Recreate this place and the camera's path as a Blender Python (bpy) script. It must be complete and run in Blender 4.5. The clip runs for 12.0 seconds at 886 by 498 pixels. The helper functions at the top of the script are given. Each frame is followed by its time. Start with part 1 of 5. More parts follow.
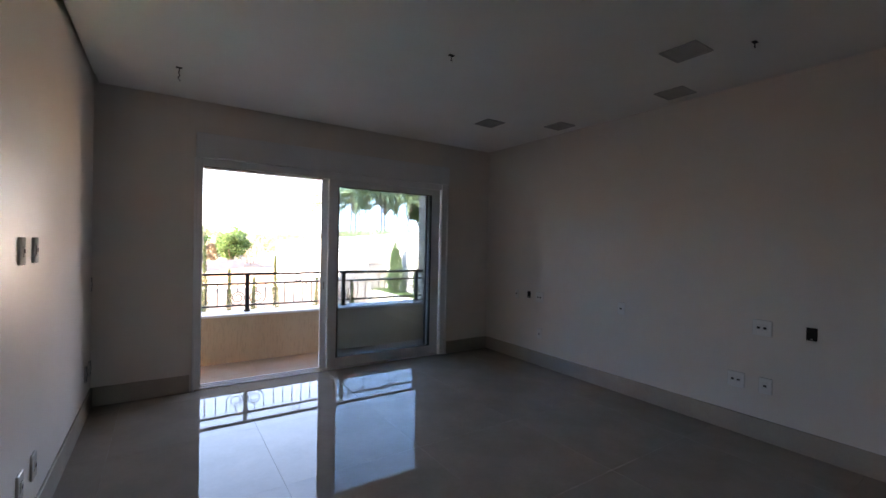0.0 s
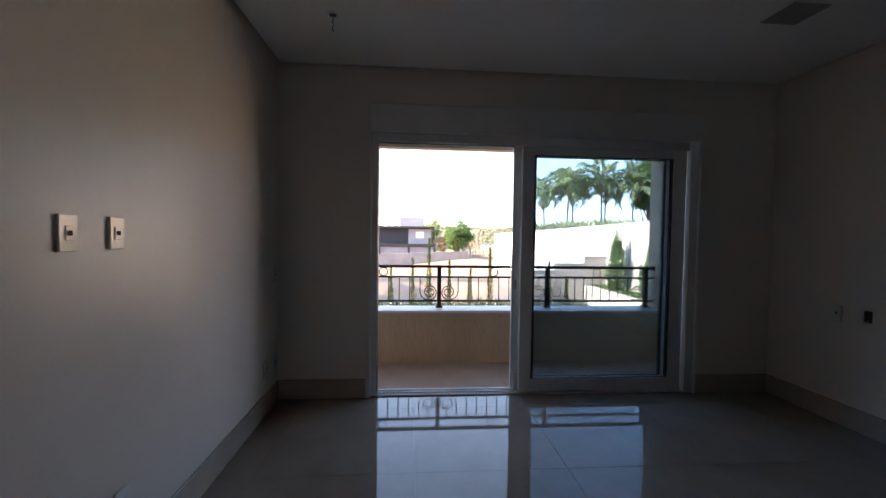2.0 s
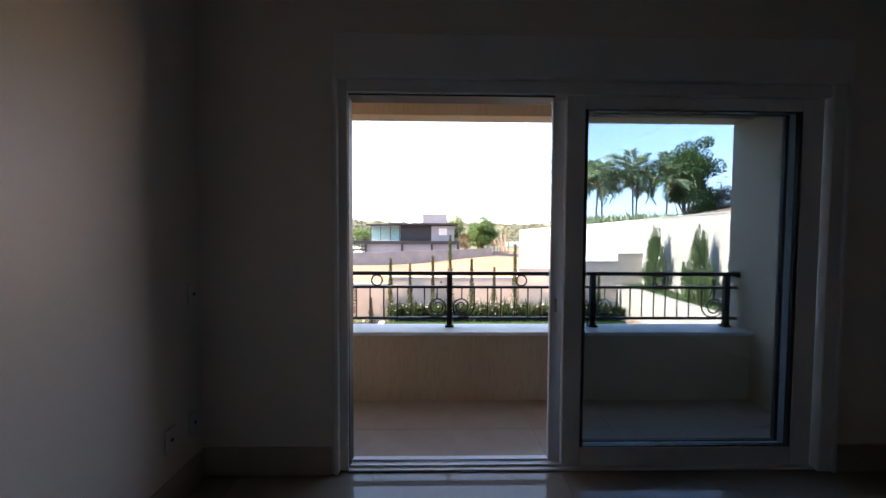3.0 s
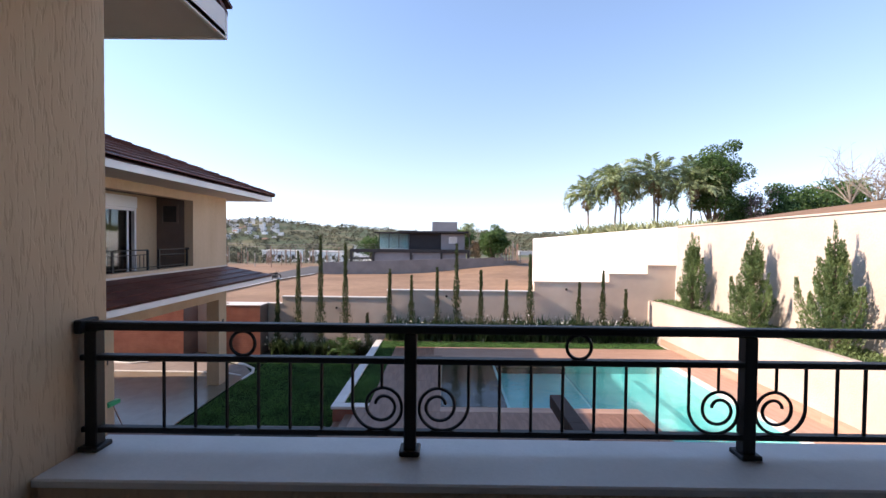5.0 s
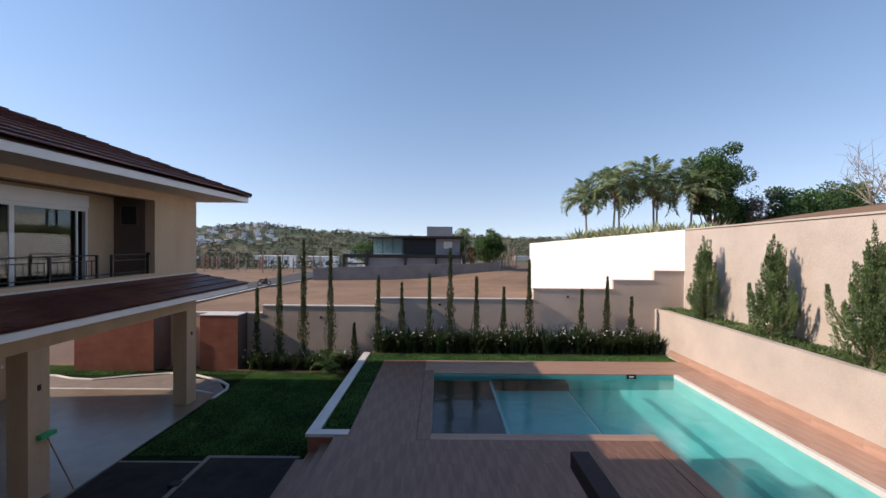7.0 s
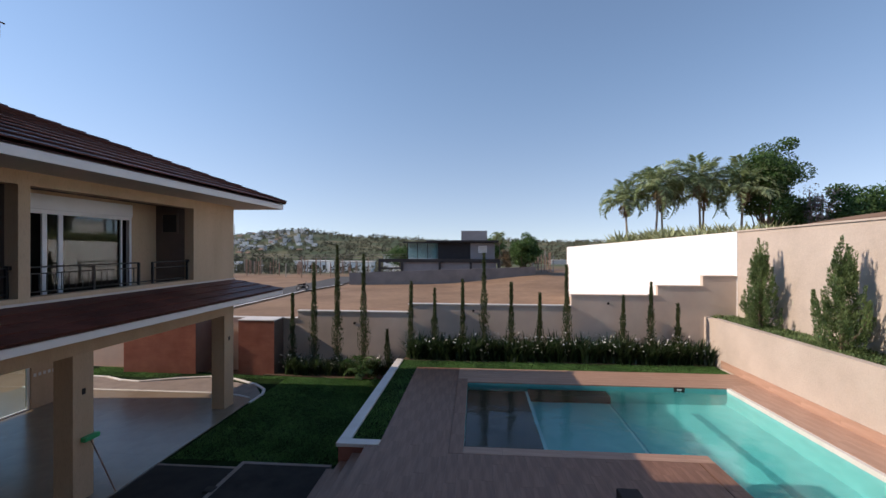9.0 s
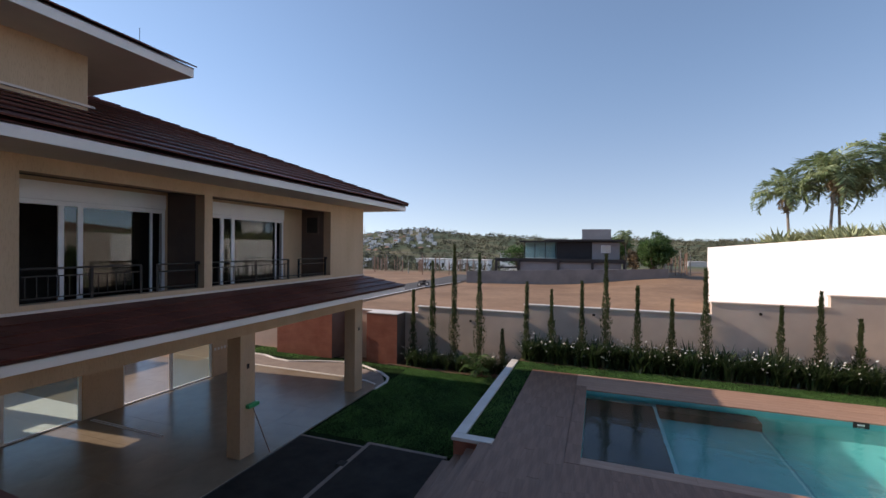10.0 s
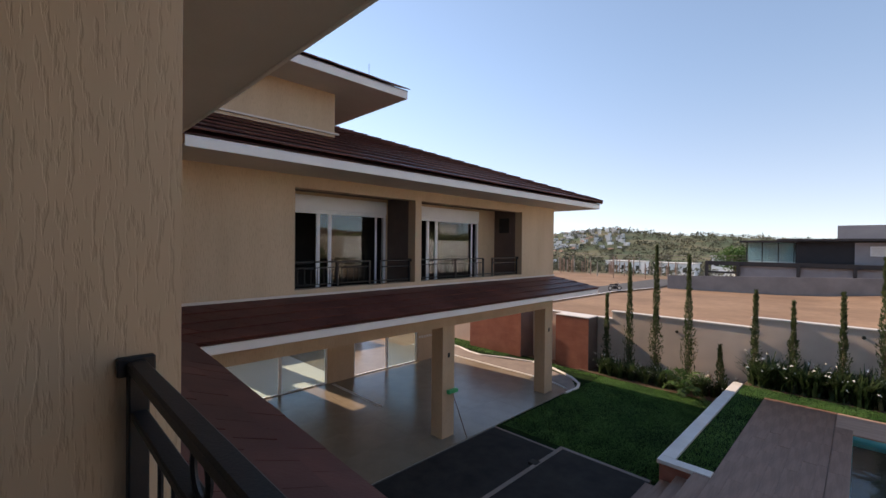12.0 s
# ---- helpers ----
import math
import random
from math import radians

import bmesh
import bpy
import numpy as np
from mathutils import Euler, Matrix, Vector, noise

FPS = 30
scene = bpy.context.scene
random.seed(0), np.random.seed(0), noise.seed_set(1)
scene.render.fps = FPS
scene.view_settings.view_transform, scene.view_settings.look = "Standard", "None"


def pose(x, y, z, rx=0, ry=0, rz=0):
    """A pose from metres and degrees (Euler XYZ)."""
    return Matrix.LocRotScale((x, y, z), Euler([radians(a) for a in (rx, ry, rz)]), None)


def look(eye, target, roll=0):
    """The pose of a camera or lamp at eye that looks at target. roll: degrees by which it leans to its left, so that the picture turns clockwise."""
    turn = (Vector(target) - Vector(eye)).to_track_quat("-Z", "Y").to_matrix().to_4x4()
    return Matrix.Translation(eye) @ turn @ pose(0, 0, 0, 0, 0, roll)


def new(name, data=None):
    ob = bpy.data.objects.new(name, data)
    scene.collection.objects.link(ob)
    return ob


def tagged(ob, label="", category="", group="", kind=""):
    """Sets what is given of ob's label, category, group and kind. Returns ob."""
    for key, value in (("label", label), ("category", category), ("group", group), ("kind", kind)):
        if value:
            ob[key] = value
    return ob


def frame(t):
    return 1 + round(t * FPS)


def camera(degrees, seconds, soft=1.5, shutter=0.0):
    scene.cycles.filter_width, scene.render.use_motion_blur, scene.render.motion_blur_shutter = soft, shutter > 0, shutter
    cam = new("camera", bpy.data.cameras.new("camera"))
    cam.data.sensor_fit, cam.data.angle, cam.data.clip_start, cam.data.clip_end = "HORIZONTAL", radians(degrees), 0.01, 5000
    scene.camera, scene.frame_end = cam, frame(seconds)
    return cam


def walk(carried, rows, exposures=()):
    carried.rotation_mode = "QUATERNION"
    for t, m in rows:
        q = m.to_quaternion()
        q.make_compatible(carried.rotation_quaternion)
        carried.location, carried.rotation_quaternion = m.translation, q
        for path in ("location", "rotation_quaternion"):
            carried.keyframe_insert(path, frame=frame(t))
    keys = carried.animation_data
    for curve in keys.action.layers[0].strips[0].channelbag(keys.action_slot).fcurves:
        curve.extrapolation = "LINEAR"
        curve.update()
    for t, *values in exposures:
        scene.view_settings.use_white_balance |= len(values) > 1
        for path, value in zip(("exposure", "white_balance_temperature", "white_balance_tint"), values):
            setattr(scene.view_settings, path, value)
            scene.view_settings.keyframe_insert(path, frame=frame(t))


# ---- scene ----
# camera and walk
cam = camera(93.0, 12.0)
PATH = [
    (0, (-0.125, 0.001, 1.418), (0.98, 1.669, 1.399), 1.2),
    (0.5, (-0.046, 0.038, 1.4), (0.812, 1.845, 1.376), 1.1),
    (1, (0.071, 0.24, 1.364), (0.64, 2.157, 1.322), 1.0),
    (1.5, (0.269, 0.597, 1.345), (0.515, 2.581, 1.292), 0.8),
    (2, (0.437, 1.057, 1.368), (0.595, 3.05, 1.297), 0.8),
    (2.5, (0.525, 1.633, 1.36), (0.662, 3.627, 1.284), 0.6),
    (3, (0.649, 2.228, 1.37), (0.692, 4.225, 1.283), 0.3),
    (3.5, (0.699, 2.814, 1.347), (0.693, 4.812, 1.274), 0.5),
    (5.5, (0.978, 4.819, 1.334), (0.967, 6.819, 1.29), 0.6),
    (6, (1.007, 5.159, 1.336), (1.005, 7.159, 1.298), 0.6),
    (6.5, (1.054, 5.475, 1.303), (1.06, 7.475, 1.276), 0.4),
    (7, (1.031, 5.618, 1.295), (1.041, 7.618, 1.273), 0.5),
    (9, (1.097, 5.927, 1.324), (0.941, 7.921, 1.321), 0.1),
    (9.5, (1.143, 5.944, 1.347), (0.672, 7.887, 1.339), 0.3),
    (10, (1.139, 5.916, 1.364), (0.445, 7.792, 1.352), 0.5),
    (10.5, (1.086, 5.914, 1.373), (0.236, 7.725, 1.357), 0.5),
    (11, (1.032, 5.886, 1.38), (0.024, 7.613, 1.362), 0.6),
    (11.5, (0.978, 5.857, 1.342), (-0.216, 7.461, 1.327), 0.5),
    (12, (0.969, 5.823, 1.33), (-0.446, 7.236, 1.314), 0.6),
]
EXPOSURES = [(0.0, 4.62, 9200, 26), (1.0, 4.14, 9000, 24), (1.5, 3.75, 8900, 24), (2.0, 3.53, 8800, 23), (2.5, 3.3, 8700, 22), (3.0, 3.06, 8700, 23), (3.5, 2.85, 8500, 22), (4.5, 1.8, 7900, 18), (5.5, 1.08, 7450, 27), (6.0, 0.79, 7400, 23), (6.5, 0.62, 7400, 19), (9.0, 0.44, 7500, 18), (10.0, 0.5, 7650, 19), (10.5, 0.65, 7950, 20), (11.0, 0.82, 8250, 21), (12.0, 0.95, 8600, 21)]
walk(cam, [(t, look(eye, target, roll)) for t, eye, target, roll in PATH], EXPOSURES)

# world and sun
SUN_WAY = Vector((1.68, 0.155, -1.0)).normalized()
world = bpy.data.worlds.new("sky")
scene.world = world
world.use_nodes = True
sky = world.node_tree.nodes.new("ShaderNodeTexSky")
sky.sky_type, sky.sun_disc = "NISHITA", False
sky.sun_elevation, sky.sun_rotation = math.asin(-SUN_WAY.z), math.atan2(-SUN_WAY.x, -SUN_WAY.y)
sky.air_density, sky.dust_density, sky.ozone_density = 1.0, 0.05, 1.6
at, lift = world.node_tree.nodes.new("ShaderNodeTexCoord"), world.node_tree.nodes.new("ShaderNodeVectorMath")
lift.operation, lift.inputs[1].default_value = "ADD", (0, 0, 0.11)   # thin the white band at the horizon
world.node_tree.links.new(at.outputs["Generated"], lift.inputs[0])
world.node_tree.links.new(lift.outputs[0], sky.inputs["Vector"])
tint = world.node_tree.nodes.new("ShaderNodeVectorMath")
tint.operation = "MULTIPLY"
up_z, band, hue = (world.node_tree.nodes.new(k) for k in ("ShaderNodeSeparateXYZ", "ShaderNodeMapRange", "ShaderNodeMix"))
band.interpolation_type, hue.data_type = "SMOOTHSTEP", "RGBA"
band.inputs["From Min"].default_value, band.inputs["From Max"].default_value = -0.02, 0.42
hue.inputs["A"].default_value, hue.inputs["B"].default_value = (0.965, 0.93, 0.945, 1), (0.905, 1.035, 1.095, 1)   # warm haze low down, clear blue above
world.node_tree.links.new(at.outputs["Generated"], up_z.inputs[0])
world.node_tree.links.new(up_z.outputs["Z"], band.inputs["Value"])
world.node_tree.links.new(band.outputs[0], hue.inputs["Factor"])
world.node_tree.links.new(hue.outputs["Result"], tint.inputs[1])
world.node_tree.links.new(sky.outputs[0], tint.inputs[0])
world.node_tree.links.new(tint.outputs[0], world.node_tree.nodes["Background"].inputs[0])
world.node_tree.nodes["Background"].inputs[1].default_value = 0.14
sun = new("sun", bpy.data.lights.new("sun", "SUN"))
sun.data.energy, sun.data.angle, sun.data.color = 3.2, radians(0.5), (1.0, 0.91, 0.80)
sun.matrix_world = look((0, 0, 30), Vector((0, 0, 30)) + SUN_WAY)

# ---- helpers for building ----
def surf(name, c1, c2, rough=0.6, scale=3.0, bump=0.1, bscale=60.0, metal=0.0, rand=0.0, stretch=(1, 1, 1), fine=0.06, spec=0.5, groove=0.0):
    """A procedural surface: two colours mixed by broad noise, fine grain on top, relief, and a shift per piece."""
    m = bpy.data.materials.new(name)
    m.use_nodes = True
    nt = m.node_tree
    b = nt.nodes["Principled BSDF"]
    tc = nt.nodes.new("ShaderNodeTexCoord")
    mp = nt.nodes.new("ShaderNodeMapping")
    mp.inputs["Scale"].default_value = stretch
    nt.links.new(tc.outputs["Object"], mp.inputs[0])
    n1 = nt.nodes.new("ShaderNodeTexNoise")
    n1.inputs["Scale"].default_value, n1.inputs["Detail"].default_value, n1.inputs["Roughness"].default_value = scale, 6, 0.6
    n2 = nt.nodes.new("ShaderNodeTexNoise")
    n2.inputs["Scale"].default_value, n2.inputs["Detail"].default_value = bscale, 4
    for n in (n1, n2):
        nt.links.new(mp.outputs[0], n.inputs["Vector"])
    ramp = nt.nodes.new("ShaderNodeValToRGB")
    ramp.color_ramp.elements[0].position, ramp.color_ramp.elements[1].position = 0.35, 0.65
    ramp.color_ramp.elements[0].color, ramp.color_ramp.elements[1].color = (*c1, 1), (*c2, 1)
    nt.links.new(n1.outputs["Fac"], ramp.inputs[0])
    hsv = nt.nodes.new("ShaderNodeHueSaturation")
    nt.links.new(ramp.outputs[0], hsv.inputs["Color"])
    val = nt.nodes.new("ShaderNodeMath")
    val.operation = "MULTIPLY_ADD"
    relief = n2.outputs["Fac"]
    if groove:                             # sparse scratches cut into a smoother coat
        cut, inv = nt.nodes.new("ShaderNodeMapRange"), nt.nodes.new("ShaderNodeMath")
        cut.interpolation_type = "SMOOTHSTEP"
        cut.inputs["From Min"].default_value, cut.inputs["From Max"].default_value = 0.50, 0.66
        nt.links.new(n2.outputs["Fac"], cut.inputs["Value"])
        inv.operation, inv.inputs[1].default_value, inv.inputs[2].default_value = "MULTIPLY_ADD", -groove, 1.0
        nt.links.new(cut.outputs[0], inv.inputs[0])
        relief = inv.outputs[0]
        val.inputs[1].default_value, val.inputs[2].default_value = 0.3, 0.72
    else:
        val.inputs[1].default_value, val.inputs[2].default_value = 2 * fine, 1.0 - fine
    nt.links.new(relief, val.inputs[0])
    last = val.outputs[0]
    if rand:
        info = nt.nodes.new("ShaderNodeObjectInfo")
        geo = nt.nodes.new("ShaderNodeNewGeometry")
        both = nt.nodes.new("ShaderNodeMath")
        both.operation = "ADD"
        nt.links.new(info.outputs["Random"], both.inputs[0])
        nt.links.new(geo.outputs["Random Per Island"], both.inputs[1])
        wrap = nt.nodes.new("ShaderNodeMath")
        wrap.operation = "FRACT"
        nt.links.new(both.outputs[0], wrap.inputs[0])
        add = nt.nodes.new("ShaderNodeMath")
        add.operation = "MULTIPLY_ADD"
        nt.links.new(wrap.outputs[0], add.inputs[0])
        add.inputs[1].default_value = rand
        nt.links.new(last, add.inputs[2])
        sub = nt.nodes.new("ShaderNodeMath")
        sub.operation = "SUBTRACT"
        nt.links.new(add.outputs[0], sub.inputs[0])
        sub.inputs[1].default_value = rand / 2
        last = sub.outputs[0]
    nt.links.new(last, hsv.inputs["Value"])
    nt.links.new(hsv.outputs[0], b.inputs["Base Color"])
    b.inputs["Roughness"].default_value, b.inputs["Metallic"].default_value = rough, metal
    b.inputs["Specular IOR Level"].default_value = spec
    if bump:
        bp = nt.nodes.new("ShaderNodeBump")
        bp.inputs["Strength"].default_value, bp.inputs["Distance"].default_value = bump, 0.01
        nt.links.new(relief, bp.inputs["Height"])
        nt.links.new(bp.outputs[0], b.inputs["Normal"])
    return m


def glass(name, tint, gloss=0.04):
    """Thin pane: mostly clear, with a Fresnel sheen."""
    m = bpy.data.materials.new(name)
    m.use_nodes = True
    nt = m.node_tree
    out = nt.nodes["Material Output"]
    nt.nodes.remove(nt.nodes["Principled BSDF"])
    tr, gl, lw, mx, pw, fr = (nt.nodes.new(k) for k in ("ShaderNodeBsdfTransparent", "ShaderNodeBsdfGlossy", "ShaderNodeLayerWeight", "ShaderNodeMixShader", "ShaderNodeMath", "ShaderNodeMath"))
    tr.inputs[0].default_value = (*tint, 1)
    gl.inputs["Roughness"].default_value = 0.0
    lw.inputs[0].default_value = 0.5
    pw.operation, fr.operation = "POWER", "MULTIPLY_ADD"
    nt.links.new(lw.outputs["Facing"], pw.inputs[0])
    nt.links.new(pw.outputs[0], fr.inputs[0])
    pw.inputs[1].default_value, fr.inputs[1].default_value, fr.inputs[2].default_value = 4.0, 0.85, gloss
    nt.links.new(fr.outputs[0], mx.inputs[0])
    nt.links.new(tr.outputs[0], mx.inputs[1])
    nt.links.new(gl.outputs[0], mx.inputs[2])
    nt.links.new(mx.outputs[0], out.inputs[0])
    return m


def bm_boxes(boxes, bevel=0.0):
    bm = bmesh.new()
    for x0, y0, z0, x1, y1, z1 in boxes:
        v = bmesh.ops.create_cube(bm, size=1.0, matrix=Matrix.Translation(((x0 + x1) / 2, (y0 + y1) / 2, (z0 + z1) / 2)) @ Matrix.Diagonal((abs(x1 - x0), abs(y1 - y0), abs(z1 - z0), 1)))
    if bevel:
        bmesh.ops.bevel(bm, geom=bm.edges[:], offset=bevel, segments=1, affect="EDGES", clamp_overlap=True)
    return bm


def bm_tube(points, r, seg=8, bm=None, radii=None, caps=True):
    """A round bar along points."""
    bm = bm or bmesh.new()
    rings = []
    pts = [Vector(p) for p in points]
    for i, p in enumerate(pts):
        d = (pts[min(i + 1, len(pts) - 1)] - pts[max(i - 1, 0)]).normalized()
        a = d.cross(Vector((0, 1, 0)) if abs(d.y) < 0.9 else Vector((1, 0, 0))).normalized()
        c = d.cross(a)
        rr = radii[i] if radii else r
        rings.append([bm.verts.new(p + rr * (math.cos(2 * math.pi * k / seg) * a + math.sin(2 * math.pi * k / seg) * c)) for k in range(seg)])
    for u, w in zip(rings, rings[1:]):
        for k in range(seg):
            bm.faces.new((u[k], u[(k + 1) % seg], w[(k + 1) % seg], w[k]))
    if caps:
        bm.faces.new(rings[0][::-1])
        bm.faces.new(rings[-1])
    return bm


def bm_poly(outline, z0, z1):
    """An upright prism over an outline of (x, y)."""
    bm = bmesh.new()
    lo = [bm.verts.new((x, y, z0)) for x, y in outline]
    hi = [bm.verts.new((x, y, z1)) for x, y in outline]
    bm.faces.new(hi)
    bm.faces.new(lo[::-1])
    n = len(lo)
    for i in range(n):
        bm.faces.new((lo[i], lo[(i + 1) % n], hi[(i + 1) % n], hi[i]))
    bmesh.ops.recalc_face_normals(bm, faces=bm.faces[:])
    return bm


def as_mesh(name, bm, material, smooth=False):
    me = bpy.data.meshes.new(name)
    bm.normal_update()
    bm.to_mesh(me)
    bm.free()
    me.materials.append(material)
    if smooth:
        me.polygons.foreach_set("use_smooth", [True] * len(me.polygons))
    return me


def data_mesh(name, verts, faces, material, smooth=False):
    me = bpy.data.meshes.new(name)
    me.from_pydata([tuple(v) for v in verts], [], faces)
    me.materials.append(material)
    me.update()
    return me


def setting(name, bm, material, label="", smooth=False):
    return tagged(new(name, as_mesh(name, bm, material, smooth)), label, kind="structure")


def thing(name, at, label, category, group="", kind=""):
    ob = new(name)
    ob.empty_display_size = 0.1
    ob.matrix_basis = Matrix.Translation(at)
    return tagged(ob, label, category, group, kind)


def base_of(ob):
    return base_of(ob.parent) @ ob.matrix_parent_inverse @ ob.matrix_basis if ob.parent else ob.matrix_basis


def part(name, bm, material, parent, label="", smooth=False):
    """Links a bmesh (in world places) or a mesh as one mesh object under a thing or a part."""
    me = bm if isinstance(bm, bpy.types.Mesh) else as_mesh(name, bm, material, smooth)
    ob = new(name, me)
    ob.parent = parent
    ob.matrix_parent_inverse = base_of(parent).inverted()
    return tagged(ob, label)


def foliage(name, c1, c2, rand):
    """Leaf surface that lets part of the light through."""
    m = surf(name, c1, c2, 0.6, 1.3, 0.0, 20, rand=rand, fine=0.15)
    nt = m.node_tree
    b, out = nt.nodes["Principled BSDF"], nt.nodes["Material Output"]
    tl, mx = nt.nodes.new("ShaderNodeBsdfTranslucent"), nt.nodes.new("ShaderNodeMixShader")
    nt.links.new(b.inputs["Base Color"].links[0].from_socket, tl.inputs[0])
    mx.inputs[0].default_value = 0.4
    nt.links.new(b.outputs[0], mx.inputs[1])
    nt.links.new(tl.outputs[0], mx.inputs[2])
    nt.links.new(mx.outputs[0], out.inputs[0])
    return m


# ---- materials ----
M_WALL = surf("wall_paint", (0.71, 0.66, 0.61), (0.75, 0.70, 0.65), 0.37, 1.5, 0.03, 90, fine=0.02)
M_CEIL = surf("ceiling_paint", (0.83, 0.82, 0.79), (0.87, 0.86, 0.83), 0.7, 1.2, 0.02, 80, fine=0.02)
M_PORC = surf("polished_porcelain", (0.245, 0.20, 0.165), (0.29, 0.24, 0.20), 0.012, 2.5, 0.0, 40, rand=0.05, fine=0.03, spec=0.3)
M_GROUT = surf("grout", (0.30, 0.27, 0.24), (0.36, 0.33, 0.29), 0.8, 8, 0.1, 120)
M_BASE = surf("baseboard_porcelain", (0.40, 0.34, 0.29), (0.45, 0.39, 0.33), 0.25, 3, 0.0, 60, rand=0.05)
M_WHITE = surf("white_aluminium", (0.72, 0.73, 0.74), (0.77, 0.78, 0.79), 0.35, 2, 0.02, 90, fine=0.02)
M_GASKET = surf("black_gasket", (0.02, 0.02, 0.022), (0.03, 0.03, 0.03), 0.6, 5, 0.0, 60)
M_PLATE = surf("white_plastic", (0.76, 0.76, 0.74), (0.80, 0.80, 0.78), 0.1, 3, 0.0, 60, fine=0.02)
M_HOLE = surf("dark_box", (0.02, 0.018, 0.016), (0.035, 0.03, 0.028), 0.8, 8, 0.1, 60)
M_LAMP = surf("grey_lamp_panel", (0.34, 0.33, 0.32), (0.38, 0.37, 0.36), 0.5, 5, 0.0, 60)
M_PANE = glass("clear_glass", (0.70, 0.775, 0.82))
M_PANE2 = glass("facade_glass", (0.80, 0.91, 0.92), 0.05)
M_IRON = surf("black_iron", (0.007, 0.007, 0.008), (0.012, 0.012, 0.013), 0.48, 6, 0.1, 150, spec=0.35)
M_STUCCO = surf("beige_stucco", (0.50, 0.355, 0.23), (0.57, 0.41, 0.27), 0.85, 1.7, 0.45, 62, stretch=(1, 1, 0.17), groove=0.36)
M_BROWN = surf("recess_brown_pier_shade", (0.13, 0.092, 0.075), (0.16, 0.115, 0.095), 0.8, 2, 0.2, 60)
M_COPE = surf("light_stone", (0.60, 0.58, 0.55), (0.68, 0.66, 0.63), 0.5, 3, 0.1, 70, rand=0.06)
M_BALC = surf("balcony_tile", (0.36, 0.265, 0.205), (0.42, 0.315, 0.25), 0.35, 3, 0.05, 70, rand=0.05)
M_SOFFIT = surf("soffit_paint", (0.60, 0.53, 0.475), (0.65, 0.575, 0.515), 0.8, 1.5, 0.05, 70)
M_FASCIA = surf("fascia_white", (0.74, 0.685, 0.63), (0.79, 0.735, 0.68), 0.5, 2, 0.05, 60)
M_TILE = surf("roof_tile", (0.085, 0.027, 0.021), (0.145, 0.048, 0.035), 0.5, 1.2, 0.2, 40, spec=0.24, rand=0.3)
# planks darkened for the shaded deck; cross-laid copy lightened for its sunny parts
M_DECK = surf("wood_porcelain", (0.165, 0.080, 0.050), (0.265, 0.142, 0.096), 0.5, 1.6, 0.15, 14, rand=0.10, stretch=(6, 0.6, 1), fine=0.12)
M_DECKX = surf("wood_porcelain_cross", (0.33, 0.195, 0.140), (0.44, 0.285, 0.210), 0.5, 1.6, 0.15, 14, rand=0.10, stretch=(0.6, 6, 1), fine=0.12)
M_POOL = surf("pool_mosaic", (0.06, 0.39, 0.405), (0.10, 0.46, 0.475), 0.4, 2, 0.0, 60, fine=0.08)
M_POOL3 = surf("pale_step_mosaic", (0.22, 0.55, 0.55), (0.28, 0.60, 0.60), 0.4, 2, 0.0, 60)
M_DIM = surf("unlit_room_dark", (0.05, 0.04, 0.036), (0.07, 0.055, 0.05), 0.8, 2, 0.1, 60)
M_POOL2 = surf("pool_line_mosaic", (0.025, 0.24, 0.27), (0.035, 0.28, 0.30), 0.4, 2, 0.0, 60)
M_GARDEN = surf("garden_wall_paint", (0.46, 0.395, 0.345), (0.55, 0.475, 0.415), 0.85, 0.8, 0.9, 26, fine=0.14)
M_BACK = surf("back_wall_paint", (0.59, 0.485, 0.41), (0.67, 0.555, 0.47), 0.85, 0.9, 0.3, 40)
M_WHITEWALL = surf("white_wall_paint", (0.82, 0.82, 0.82), (0.88, 0.88, 0.88), 0.8, 0.6, 0.2, 40)
M_BRICK = surf("red_brick_veneer", (0.31, 0.10, 0.065), (0.40, 0.145, 0.095), 0.8, 1.5, 0.4, 40, rand=0.10)
M_BLADE = foliage("grass_blade", (0.05, 0.155, 0.035), (0.12, 0.27, 0.075), 0.6)
# lit copy of the deck colour, for the sunny side strip and skirting
M_SUNPORC = surf("sunlit_porcelain", (0.40, 0.245, 0.18), (0.50, 0.32, 0.245), 0.5, 1.6, 0.15, 14, rand=0.08, stretch=(5, 0.6, 6), fine=0.1)
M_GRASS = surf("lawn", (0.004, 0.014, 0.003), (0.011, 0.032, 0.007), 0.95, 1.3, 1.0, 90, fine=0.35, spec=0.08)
M_SOIL = surf("bed_soil", (0.06, 0.035, 0.02), (0.10, 0.06, 0.035), 0.95, 3, 0.8, 40)
M_SLATE = surf("dark_slate_paving", (0.020, 0.018, 0.017), (0.038, 0.034, 0.031), 0.85, 2, 0.2, 40, rand=0.1, spec=0.2)
M_TERR = surf("terrace_porcelain", (0.215, 0.175, 0.13), (0.255, 0.21, 0.16), 0.24, 1.5, 0.02, 50, rand=0.03, spec=0.36)
M_ROAD = surf("asphalt", (0.055, 0.055, 0.057), (0.08, 0.08, 0.08), 0.9, 1.0, 0.5, 60)
M_PATH = surf("grey_pavers", (0.20, 0.16, 0.14), (0.27, 0.22, 0.19), 0.8, 2, 0.4, 30)
M_DARKWOOD = surf("dark_cladding", (0.030, 0.015, 0.013), (0.045, 0.024, 0.021), 0.65, 3, 0.2, 30, stretch=(1, 1, 4), spec=0.25)
M_NAVY = surf("dark_grey_house_paint", (0.012, 0.012, 0.016), (0.018, 0.018, 0.022), 0.7, 1, 0.1, 30)
